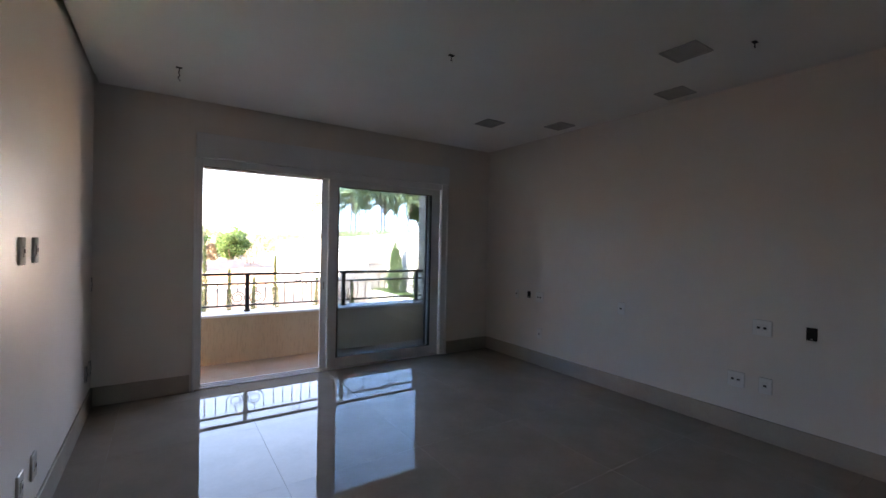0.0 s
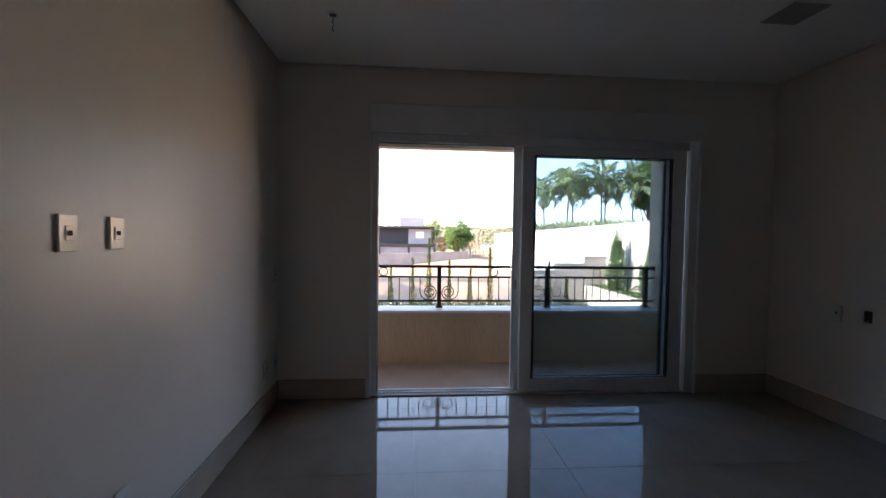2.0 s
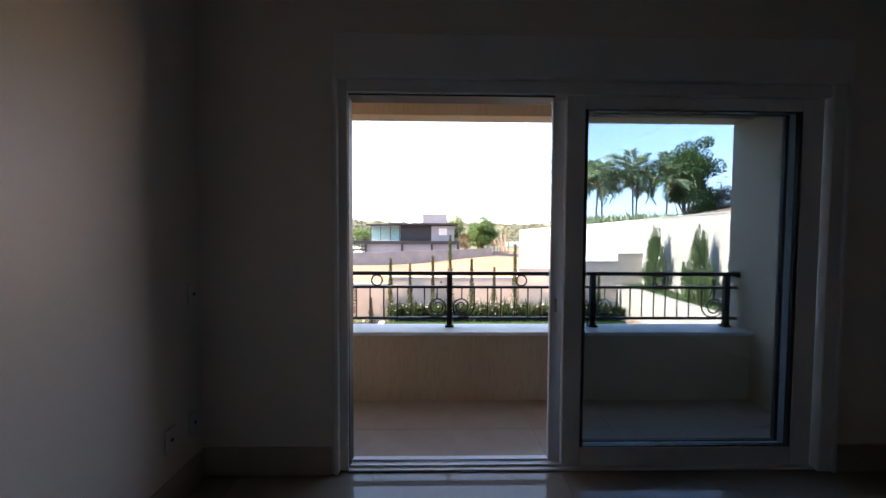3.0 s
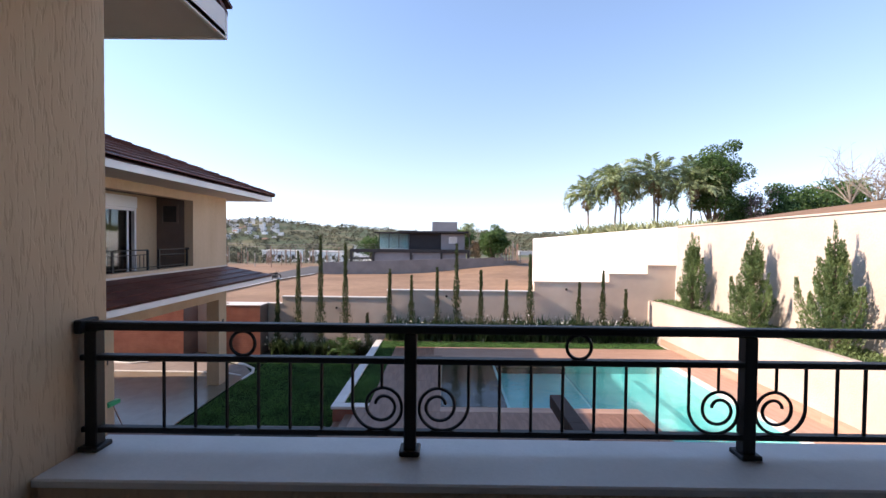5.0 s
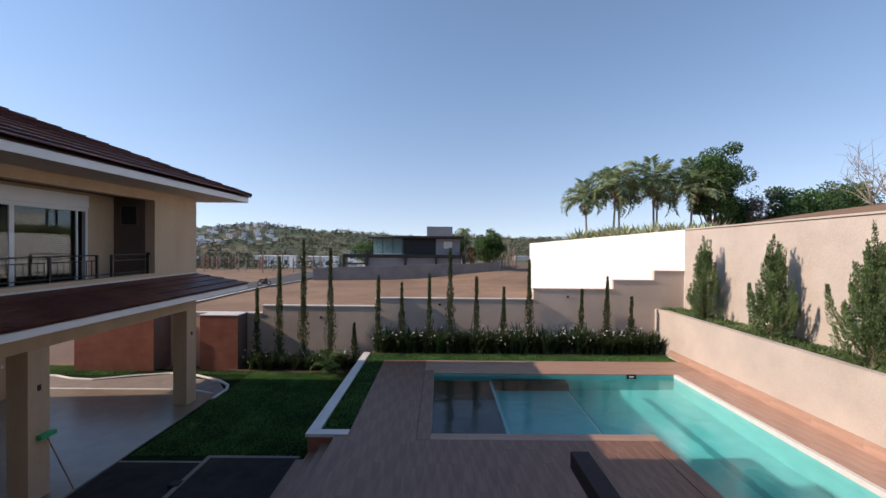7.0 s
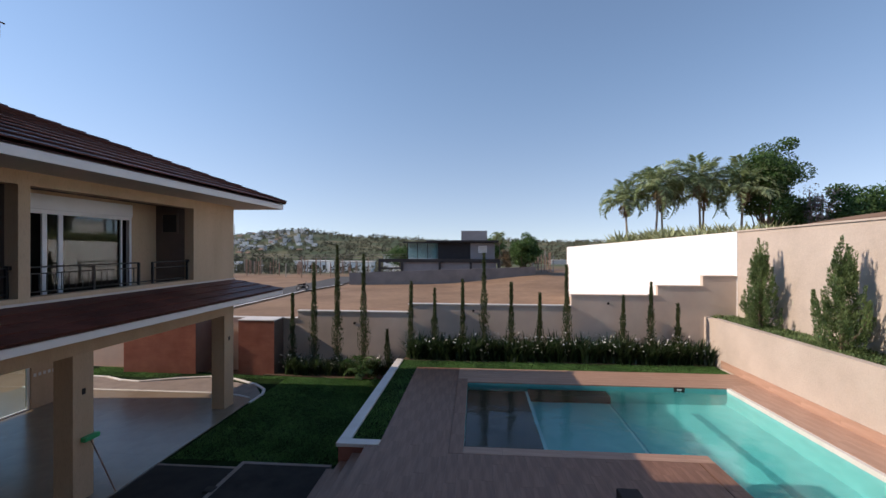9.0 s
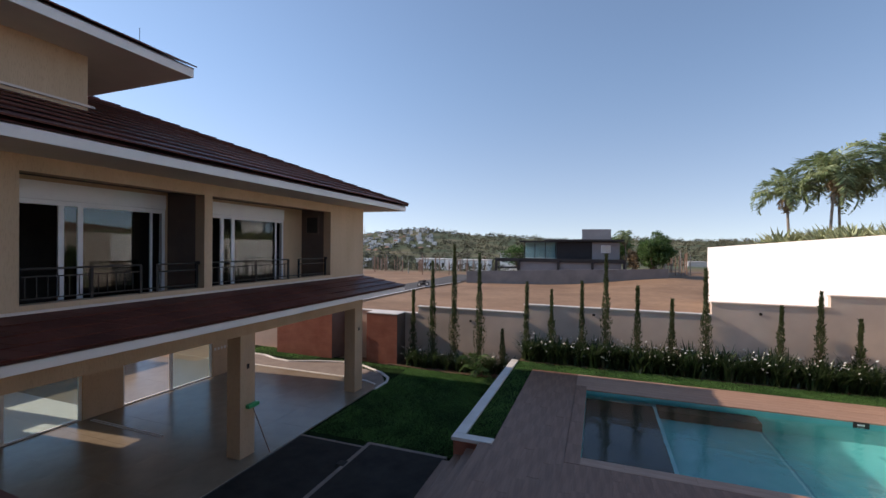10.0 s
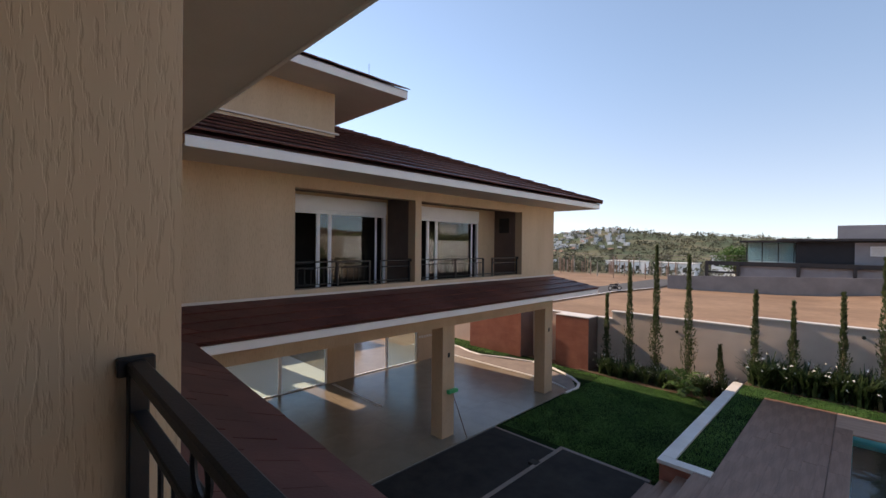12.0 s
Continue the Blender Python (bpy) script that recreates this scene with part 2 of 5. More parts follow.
M_GREYH = surf("grey_house_paint", (0.24, 0.23, 0.24), (0.28, 0.27, 0.28), 0.7, 0.7, 0.1, 20)
M_GREYW = surf("grey_block_wall", (0.19, 0.175, 0.17), (0.25, 0.23, 0.22), 0.85, 0.5, 0.3, 15)
M_BARK = surf("bark", (0.10, 0.075, 0.055), (0.17, 0.13, 0.10), 0.9, 4, 0.8, 30)
M_PALMBARK = surf("palm_bark", (0.24, 0.20, 0.16), (0.33, 0.28, 0.23), 0.9, 3, 0.6, 25)
M_LEAF = foliage("leaf_green", (0.035, 0.09, 0.022), (0.085, 0.17, 0.045), 0.8)
M_CYPL = foliage("cypress_leaf", (0.05, 0.075, 0.03), (0.09, 0.12, 0.05), 0.45)
M_JUNI = foliage("juniper_leaf", (0.075, 0.14, 0.05), (0.19, 0.27, 0.11), 0.8)
M_STRAP = foliage("strap_leaf", (0.02, 0.048, 0.018), (0.085, 0.13, 0.055), 1.0)
M_STRAP.node_tree.nodes["Principled BSDF"].inputs["Roughness"].default_value = 0.33
M_PALML = foliage("palm_leaf", (0.16, 0.24, 0.11), (0.45, 0.53, 0.31), 0.9)
M_DRY = foliage("dry_leaf", (0.24, 0.17, 0.10), (0.36, 0.28, 0.18), 0.6)
M_PURPLE = foliage("greyish_leaf", (0.13, 0.11, 0.12), (0.22, 0.19, 0.20), 0.6)
M_GLOSSY = glass("house_glass", (0.70, 0.85, 0.86), 0.08)
M_GLASSBACK = surf("pale_glass_backing", (0.50, 0.60, 0.62), (0.62, 0.72, 0.73), 0.8, 0.8, 0.0, 20)
M_FLOWER = surf("white_petal", (0.80, 0.80, 0.78), (0.86, 0.86, 0.84), 0.6, 5, 0.0, 20)
M_TWIG = surf("dry_twig", (0.24, 0.215, 0.185), (0.36, 0.33, 0.29), 0.9, 4, 0.0, 20)
M_HOUSES = surf("far_house_paint", (0.52, 0.51, 0.50), (0.76, 0.75, 0.74), 0.8, 0.05, 0.0, 1, rand=0.7)
M_TERRACOTTA = surf("far_roof", (0.22, 0.13, 0.10), (0.30, 0.18, 0.13), 0.8, 0.1, 0.0, 1, rand=0.4)
M_GREENPL = surf("green_plastic", (0.02, 0.36, 0.14), (0.03, 0.42, 0.17), 0.4, 5, 0.1, 60)
M_ORANGE = surf("rusty_posts", (0.27, 0.165, 0.12), (0.36, 0.235, 0.175), 0.9, 2, 0.0, 20, rand=0.4)

M_WATER = bpy.data.materials.new("pool_water")
M_WATER.use_nodes = True
_b = M_WATER.node_tree.nodes["Principled BSDF"]
_b.inputs["Base Color"].default_value, _b.inputs["Roughness"].default_value = (0.62, 0.92, 0.96, 1), 0.0
_b.inputs["IOR"].default_value, _b.inputs["Transmission Weight"].default_value = 1.33, 1.0
_n = M_WATER.node_tree.nodes.new("ShaderNodeTexNoise")
_n.inputs["Scale"].default_value, _n.inputs["Detail"].default_value = 3.4, 4
_t = M_WATER.node_tree.nodes.new("ShaderNodeTexCoord")
_p = M_WATER.node_tree.nodes.new("ShaderNodeBump")
_p.inputs["Strength"].default_value, _p.inputs["Distance"].default_value = 0.26, 0.05
M_WATER.node_tree.links.new(_t.outputs["Object"], _n.inputs["Vector"])
M_WATER.node_tree.links.new(_n.outputs["Fac"], _p.inputs["Height"])
M_WATER.node_tree.links.new(_p.outputs[0], _b.inputs["Normal"])

# ---- the room ----
XL, XR, YB, YF, ZC = -0.63, 3.635, -2.6, 4.545, 2.705
setting("floor", bm_boxes([(XL, YB, -0.12, XR, 4.72, -0.006)]), M_GROUT, "beige mortar bed under polished porcelain floor tiles")
setting("wall_left", bm_boxes([(XL - 0.15, YB - 0.15, -0.12, XL, YF, 2.9)]), M_WALL, "smooth off-white painted side wall with outlets")
setting("wall_right", bm_boxes([(XR, YB - 0.15, -0.12, XR + 0.15, YF, 2.9)]), M_WALL, "smooth off-white painted side wall with outlets")
setting("wall_back", bm_boxes([(XL, YB - 0.15, -0.12, XR, YB, 2.9)]), M_WALL, "plain off-white painted wall")
DX0, DX1, DZ = 0.11, 2.93, 2.42
setting("wall_front", bm_boxes([(XL - 0.15, YF, -0.12, DX0, 4.72, 2.9), (DX1, YF, -0.12, XR + 0.15, 4.72, 2.9), (DX0, YF, DZ, DX1, 4.72, 2.9)]), M_WALL, "off-white painted wall around the balcony door")
setting("ceiling", bm_boxes([(XL + 0.035, YB + 0.035, ZC, XR - 0.035, YF - 0.035, ZC + 0.03), (XL - 0.15, YB - 0.15, 2.9, XR + 0.15, 4.72, 3.0), (XL, YB, 2.78, XR, YF, 2.9)]), M_CEIL, "white plaster ceiling with a shadow gap")
for k, b in enumerate([(XL, YB, 0, XL + 0.014, YF, 0.16), (XR - 0.014, YB, 0, XR, YF, 0.16), (XL + 0.014, YF - 0.014, 0, DX0 - 0.03, YF, 0.16), (DX1 + 0.02, YF - 0.014, 0, XR - 0.014, YF, 0.16), (XL + 0.014, YB, 0, XR - 0.014, YB + 0.014, 0.16)]):
    setting("baseboard", bm_boxes([b], 0.003), M_BASE, "tall beige porcelain baseboard")

# balcony door: fixed frame, shutter box, two sliding leaves pushed to one side
door = tagged(new("door_1"), "white aluminium sliding balcony door, half open", kind="structure")
part("frame", bm_boxes([(DX0, 4.575, 0.0, DX0 + 0.06, 4.70, 2.19), (DX1 - 0.075, 4.535, 0.0, DX1, 4.725, 2.19), (DX0 + 0.06, 4.55, 2.12, DX1 - 0.075, 4.715, 2.19)], 0.004), M_WHITE, door)
part("casing", bm_boxes([(DX0 - 0.012, 4.532, 0.0, DX0 + 0.012, 4.545, 2.19), (DX0, 4.545, 0.0, DX0 + 0.012, 4.575, 2.19), (DX1, 4.52, 0.0, DX1 + 0.02, 4.545, 2.42)], 0.003), M_WHITE, door)
part("black_lining", bm_boxes([(DX0 + 0.06, 4.588, 0.012, DX0 + 0.064, 4.698, 2.11), (DX0 + 0.064, 4.575, 2.11, 1.318, 4.712, 2.1185)]), M_GASKET, door, "thin black strips along jamb and head of the door frame")
part("shutter_box", bm_boxes([(DX0, 4.512, 2.19, DX1, 4.70, DZ)], 0.006), M_WHITE, door, "white roller shutter box")
part("track", bm_boxes([(DX0 + 0.06, 4.56, -0.005, DX1 - 0.075, 4.71, 0.012), (DX0 + 0.06, 4.592, 0.012, DX1 - 0.075, 4.600, 0.024), (DX0 + 0.06, 4.652, 0.012, DX1 - 0.075, 4.660, 0.024)]), M_WHITE, door, "bare aluminium floor track")


def leaf(parent, x0, x1, y0, y1, sl, sr):
    z0, z1 = 0.026, 2.12
    lf = part("leaf", bm_boxes([(x0, y0, z0, x0 + sl, y1, z1), (x1 - sr, y0, z0, x1, y1, z1), (x0 + sl, y0, z0, x1 - sr, y1, z0 + 0.10), (x0 + sl, y0, z1 - 0.07, x1 - sr, y1, z1)], 0.003), M_WHITE, parent)
    ym = (y0 + y1) / 2
    g = 0.018
    part("gasket", bm_boxes([(x0 + sl, y0 + 0.004, z0 + 0.10, x0 + sl + g, y1 - 0.004, z1 - 0.07), (x1 - sr - g, y0 + 0.004, z0 + 0.10, x1 - sr, y1 - 0.004, z1 - 0.07), (x0 + sl + g, y0 + 0.004, z0 + 0.10, x1 - sr - g, y1 - 0.004, z0 + 0.108), (x0 + sl + g, y0 + 0.004, z1 - 0.078, x1 - sr - g, y1 - 0.004, z1 - 0.07)]), M_GASKET, lf)
    p = part("pane", bm_boxes([(x0 + sl + g, ym - 0.003, z0 + 0.108, x1 - sr - g, ym + 0.003, z1 - 0.078)]), M_PANE, lf, "clear glass pane")
    p.visible_shadow = False
    return lf


lf1 = leaf(door, 1.385, 2.845, 4.578, 4.612, 0.105, 0.12)
lf2 = leaf(door, 1.325, 2.80, 4.640, 4.674, 0.075, 0.10)
part("pull_handle", bm_boxes([(1.350, 4.634, 0.90, 1.364, 4.640, 0.98)], 0.002), M_LAMP, lf2, "small grey recessed pull")


def plate(y, z, x, face, w=0.075, h=0.118, mods=1, hole=False):
    """A switch or outlet plate on a side wall; face is +1 where it looks towards +x."""
    t = thing("outlet_plate" if not hole else "wall_box", (x, y, z), "white plastic outlet plate on the painted wall" if not hole else "empty dark switch box recessed in the wall", "outlet")
    if hole:
        part("box_rim", bm_boxes([(x, y - w / 2, z - h / 2, x + face * 0.004, y + w / 2, z + h / 2)]), M_HOLE, t)
        part("box_lug", bm_boxes([(x + face * 0.004, y - 0.006, z - h / 2 + 0.005, x + face * 0.006, y + 0.006, z - h / 2 + 0.015)]), M_PLATE, t)
        return t
    part("cover", bm_boxes([(x, y - w / 2, z - h / 2, x + face * 0.011, y + w / 2, z + h / 2)], 0.003), M_PLATE, t)
    for i in range(mods):
        yy = y + (i - (mods - 1) / 2) * 0.04
        m = part("module", bm_boxes([(x + face * 0.011, yy - 0.016, z - 0.024, x + face * 0.015, yy + 0.016, z + 0.024)], 0.002), M_PLATE, t)
        part("socket_hole", bm_boxes([(x + face * 0.015, yy - 0.010, z - 0.008, x + face * 0.0158, yy + 0.010, z + 0.008)]), M_HOLE, m)
    return t


for y, z, mods in [(2.45, 1.355, 1), (2.67, 1.355, 1), (4.46, 1.03, 1), (4.25, 0.35, 1), (4.45, 0.345, 1), (2.68, 0.345, 1), (2.455, 0.355, 1)]:
    plate(y, z, XL, 1, mods=mods)
plate(2.15, 0.36, XL, 1, w=0.118, mods=2)
for y, z, w, mods in [(3.94, 0.82, 0.06, 1), (3.55, 0.815, 0.118, 2), (3.54, 0.38, 0.075, 1), (2.47, 0.83, 0.078, 1), (1.30, 0.845, 0.125, 2), (1.465, 0.415, 0.118, 2), (1.27, 0.415, 0.085, 1)]:
    plate(y, z, XR, -1, w=w, mods=mods)
plate(3.73, 0.83, XR, -1, w=0.05, h=0.08, hole=True)
plate(1.01, 0.85, XR, -1, w=0.06, h=0.09, hole=True)
for x, y in [(2.68, 1.43), (3.35, 1.85), (2.70, 3.43), (3.35, 3.06)]:
    t = thing("ceiling_light", (x, y, ZC), "square grey recessed ceiling lamp, switched off", "ceiling light", "recessed lamps")
    part("rim", bm_boxes([(x - 0.115, y - 0.115, ZC - 0.006, x - 0.10, y + 0.115, ZC), (x + 0.10, y - 0.115, ZC - 0.006, x + 0.115, y + 0.115, ZC), (x - 0.10, y - 0.115, ZC - 0.006, x + 0.10, y - 0.10, ZC), (x - 0.10, y + 0.10, ZC - 0.006, x + 0.10, y + 0.115, ZC)]), M_LAMP, t)
    part("diffuser", bm_boxes([(x - 0.10, y - 0.10, ZC - 0.003, x + 0.10, y + 0.10, ZC)]), M_LAMP, t)
for x, y, s in [(1.48, 2.37, 0.4), (-0.05, 3.74, 1.0), (2.88, 1.12, 0.35)]:
    t = thing("ceiling_wire", (x, y, ZC), "short dark wire end hanging from the ceiling", "wire")
    part("strand", bm_tube([(x + 0.012 * math.sin(3 * k), y, ZC - 0.022 * k * s * 0.9) for k in range(6)], 0.0035, 6), M_HOLE, t)
    part("collar", bm_boxes([(x - 0.02, y - 0.012, ZC - 0.004, x + 0.02, y + 0.012, ZC)]), M_HOLE, t)

# ---- the balcony ----
BX0, BX1, BZ = -0.50, 3.46, -0.12
setting("balcony_floor", bm_boxes([(BX0 - 0.25, 4.72, BZ - 0.2, BX1 + 0.25, 6.16, BZ - 0.006)]), M_GROUT, "mortar bed under the balcony tiles")
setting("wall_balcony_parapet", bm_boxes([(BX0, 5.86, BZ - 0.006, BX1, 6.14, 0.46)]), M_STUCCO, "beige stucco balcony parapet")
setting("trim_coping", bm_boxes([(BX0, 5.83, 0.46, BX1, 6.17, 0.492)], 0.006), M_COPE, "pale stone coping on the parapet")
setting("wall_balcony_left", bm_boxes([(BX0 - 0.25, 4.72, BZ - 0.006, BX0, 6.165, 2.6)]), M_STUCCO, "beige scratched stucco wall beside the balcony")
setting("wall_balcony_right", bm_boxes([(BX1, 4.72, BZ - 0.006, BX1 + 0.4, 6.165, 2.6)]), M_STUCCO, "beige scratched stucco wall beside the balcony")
setting("wall_balcony_beam", bm_boxes([(BX0, 5.92, 2.37, BX1, 6.14, 2.6)]), M_STUCCO, "beige stucco beam over the balcony")
setting("ceiling_balcony", bm_boxes([(BX0, 4.72, 2.52, BX1, 5.92, 2.6)]), M_SOFFIT, "painted balcony ceiling")

rail = thing("balcony_railing", (1.3, 6.05, 0.492), "black wrought iron railing with rings and scrolls on the parapet", "railing")
RY, PX = 6.05, [-0.53, 0.793, 2.112, 3.36]
part("top_rail", bm_boxes([(BX0, RY - 0.023, 0.965, BX1, RY + 0.023, 0.998)], 0.006), M_IRON, rail)
part("middle_rail", bm_boxes([(BX0, RY - 0.02, 0.845, BX1, RY + 0.02, 0.868)], 0.004), M_IRON, rail)
part("bottom_rail", bm_boxes([(BX0, RY - 0.016, 0.560, BX1, RY + 0.016, 0.582)], 0.003), M_IRON, rail)
for px in [BX0 + 0.045] + PX[1:]:
    post = part("post", bm_boxes([(px - 0.024, RY - 0.024, 0.50, px + 0.024, RY + 0.024, 0.965)], 0.004), M_IRON, rail)
    part("foot", bm_boxes([(px - 0.04, RY - 0.04, 0.492, px + 0.04, RY + 0.04, 0.512)], 0.004), M_IRON, post)
for bx in (BX0, BX1):
    s = 1 if bx == BX0 else -1
    part("wall_bracket", bm_boxes([(bx, RY - 0.045, 0.955, bx + s * 0.03, RY + 0.045, 1.008)], 0.004), M_IRON, rail)


def scroll(cx, side):
    """A baluster that runs down and curls inwards beside a post."""
    pts = []
    radii = (0.115, 0.0925, 0.078, 0.073, 0.060, 0.055, 0.052, 0.040, 0.022)   # one for each quarter turn
    pts += [(cx + side * radii[0], RY, 0.845)]
    for k in range(0, 63):
        q = k / 8
        r = radii[int(q)] + (radii[int(q) + 1] - radii[int(q)]) * (q - int(q))
        a = -q * math.pi / 2
        pts.append((cx + side * r * math.cos(a), RY, 0.674 + r * math.sin(a)))
    return bm_tube(pts, 0.0065, 6)


for px in PX:
    for side in (-1, 1):
        cx = px + side * 0.113
        if BX0 + 0.1 < cx < BX1 - 0.05:
            part("scroll", scroll(cx, side), M_IRON, rail)
            part("short_bar", bm_tube([(cx, RY, 0.845), (cx, RY, 0.745)], 0.006, 6), M_IRON, rail)
for a, b in zip(PX, PX[1:]):
    mid = (a + b) / 2
    part("ring", bm_tube([(mid + 0.048 * math.cos(k * math.pi / 16), RY, 0.9165 + 0.048 * math.sin(k * math.pi / 16)) for k in range(33)], 0.007, 6, caps=False), M_IRON, rail)
    n = 6
    for k in range(n):
        x = a + 0.35 + (b - a - 0.70) * k / (n - 1)
        part("baluster", bm_tube([(x, RY, 0.845), (x, RY, 0.582)], 0.0065, 6), M_IRON, rail)

# ---- roofs and the wing of the house ----
def tiled(parent, e0, e1, t1, t0, rows, thick=0.022, width=0.34, rise=0.050):
    """Courses of flat clay tiles between an eave e0-e1 and a top edge t0-t1."""
    e0, e1, t1, t0 = (Vector(v) for v in (e0, e1, t1, t0))
    up = (e1 - e0).cross(t0 - e0).normalized()
    if up.z < 0:
        up = -up
    rng = random.Random(int(abs(e0.x * 7 + e0.y * 13) * 10))
    for i in range(rows):
        f0, f1 = i / rows, min((i + 1.12) / rows, 1.0)
        a0, a1 = e0.lerp(t0, f0), e1.lerp(t1, f0)
        b0, b1 = e0.lerp(t0, f1), e1.lerp(t1, f1)
        n = max(1, round((a1 - a0).length / width))
        verts, faces = [], []
        off = 0.5 if i % 2 else 0.0
        cuts = [0.0] + [(k + off) / n for k in range(0 if off else 1, n)] + [1.0]
        for u, w in zip(cuts, cuts[1:]):
            u2, w2 = u + 0.0007, w - 0.0007
            lift = rise + rng.uniform(-0.003, 0.004)
            o = len(verts)
            lo = [a0.lerp(a1, u2), a0.lerp(a1, w2), b0.lerp(b1, w2), b0.lerp(b1, u2)]
            for v, l in zip(lo, (lift, lift, 0.004, 0.004)):
                verts.append(v + up * l)
            for v, l in zip(lo, (lift, lift, 0.004, 0.004)):
                verts.append(v + up * (l + thick))
            faces += [(o, o + 3, o + 2, o + 1), (o + 4, o + 5, o + 6, o + 7), (o, o + 1, o + 5, o + 4), (o + 1, o + 2, o + 6, o + 5), (o + 2, o + 3, o + 7, o + 6), (o + 3, o, o + 4, o + 7)]
        part("tile_course", data_mesh("tile_course", verts, faces, M_TILE), M_TILE, parent)


def slope(e0, e1, t1, t0, drop=0.03):
    bm = bmesh.new()
    top = [bm.verts.new(Vector(v)) for v in (e0, e1, t1, t0)]
    bot = [bm.verts.new(Vector(v) - Vector((0, 0, drop))) for v in (e0, e1, t1, t0)]
    bm.faces.new(top)
    bm.faces.new(bot[::-1])
    for i in range(4):
        bm.faces.new((top[i], bot[i], bot[(i + 1) % 4], top[(i + 1) % 4]))
    bmesh.ops.recalc_face_normals(bm, faces=bm.faces[:])
    return bm


FX, FE, WE = -6.39, 18.41, -12.1          # wing facade, its far end, its other side
house = thing("house_wing", (-9.2, 12.0, -3.5), "two-storey beige stucco house wing with brown tiled roofs", "house")
R1, R2, R3, R4, RT, RB = 9.34, 12.26, 12.45, 16.56, 2.37, 0.48
for b in (
    (FX - 0.25, 6.165, -0.18, FX, R1, 2.6), (FX - 0.25, R1, RT, FX, R4, 2.6), (FX - 0.25, R1, -0.18, FX, R4, RB), (FX - 0.25, R2, RB, FX, R3, RT), (FX - 0.25, R4, -0.18, FX, FE, 2.6),
    (WE, FE - 0.25, -0.18, FX - 0.25, FE, 2.6), (WE, 6.165, -0.18, WE + 0.25, FE - 0.25, 2.6)):
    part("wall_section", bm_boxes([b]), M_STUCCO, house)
part("string_course", bm_boxes([(FX, 6.17, 0.36, FX + 0.03, FE + 0.03, 0.40), (WE, FE, 0.36, FX, FE + 0.03, 0.40)]), M_SOFFIT, house)
part("floor_slab", bm_boxes([(WE, 6.165, -0.45, FX - 0.02, FE - 0.02, -0.18)]), M_SOFFIT, house)
for b in ((-7.55, R1, -0.18, -7.45, 9.36, 2.6), (-7.55, 12.2, -0.18, -7.45, R3, 2.6), (-7.55, 15.75, -0.18, -7.45, R4, 2.6), (-7.55, 9.36, 2.38, -7.45, 12.2, 2.6), (-7.55, R3, 2.38, -7.45, 15.75, 2.6)):
    part("loggia_wall", bm_boxes([b]), M_STUCCO, house)
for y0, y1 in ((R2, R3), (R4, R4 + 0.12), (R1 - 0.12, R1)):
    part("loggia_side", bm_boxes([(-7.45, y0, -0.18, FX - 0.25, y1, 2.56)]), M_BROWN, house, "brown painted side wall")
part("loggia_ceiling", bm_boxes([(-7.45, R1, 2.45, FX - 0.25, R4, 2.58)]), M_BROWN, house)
part("loggia_floor", bm_boxes([(-11.5, 6.5, -0.185, FX - 0.25, FE - 0.3, -0.15)]), M_BALC, house)
# partitions coloured near-black so the rooms behind the doors look unlit
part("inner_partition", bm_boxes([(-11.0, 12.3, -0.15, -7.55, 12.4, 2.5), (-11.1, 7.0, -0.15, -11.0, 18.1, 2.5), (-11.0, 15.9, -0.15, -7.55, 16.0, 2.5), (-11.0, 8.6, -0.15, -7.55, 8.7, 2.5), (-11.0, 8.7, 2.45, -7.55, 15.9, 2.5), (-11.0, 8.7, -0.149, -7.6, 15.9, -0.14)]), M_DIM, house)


def far_door(parent, y0, y1):
    """A white sliding door with a shutter box, seen across the garden."""
    x = -7.47
    d = part("sliding_door", bm_boxes([(x - 0.06, y0, -0.15, x + 0.03, y0 + 0.05, 2.08), (x - 0.06, y1 - 0.07, -0.15, x + 0.03, y1, 2.08), (x - 0.06, y0 + 0.05, 2.0, x + 0.03, y1 - 0.07, 2.08)], 0.004), M_WHITE, parent, "white sliding balcony door, partly open")
    box = [(x - 0.05, y0, 2.08, x + 0.06, y1, 2.38)]
    part("shutter_box", bm_boxes(box, 0.006), M_WHITE, d)
    part("shutter_slat", bm_boxes([(x + 0.06, y0 + 0.02, 2.10 + 0.045 * k, x + 0.066, y1 - 0.02, 2.138 + 0.045 * k) for k in range(6)]), M_WHITE, d)
    w = y1 - y0
    for a, b in ((y0 + 0.345 * w, y0 + 0.375 * w), (y0 + 0.445 * w, y0 + 0.475 * w), (y1 - 0.30, y1 - 0.25)):
        part("stile", bm_boxes([(x - 0.03, a, -0.1, x + 0.01, b, 2.0)], 0.003), M_WHITE, d)
    p = part("pane", bm_boxes([(x - 0.013, y0 + 0.36 * w, -0.1, x - 0.007, y1 - 0.22, 2.0)]), M_PANE2, d, "reflecting glass pane")
    p.visible_shadow = False


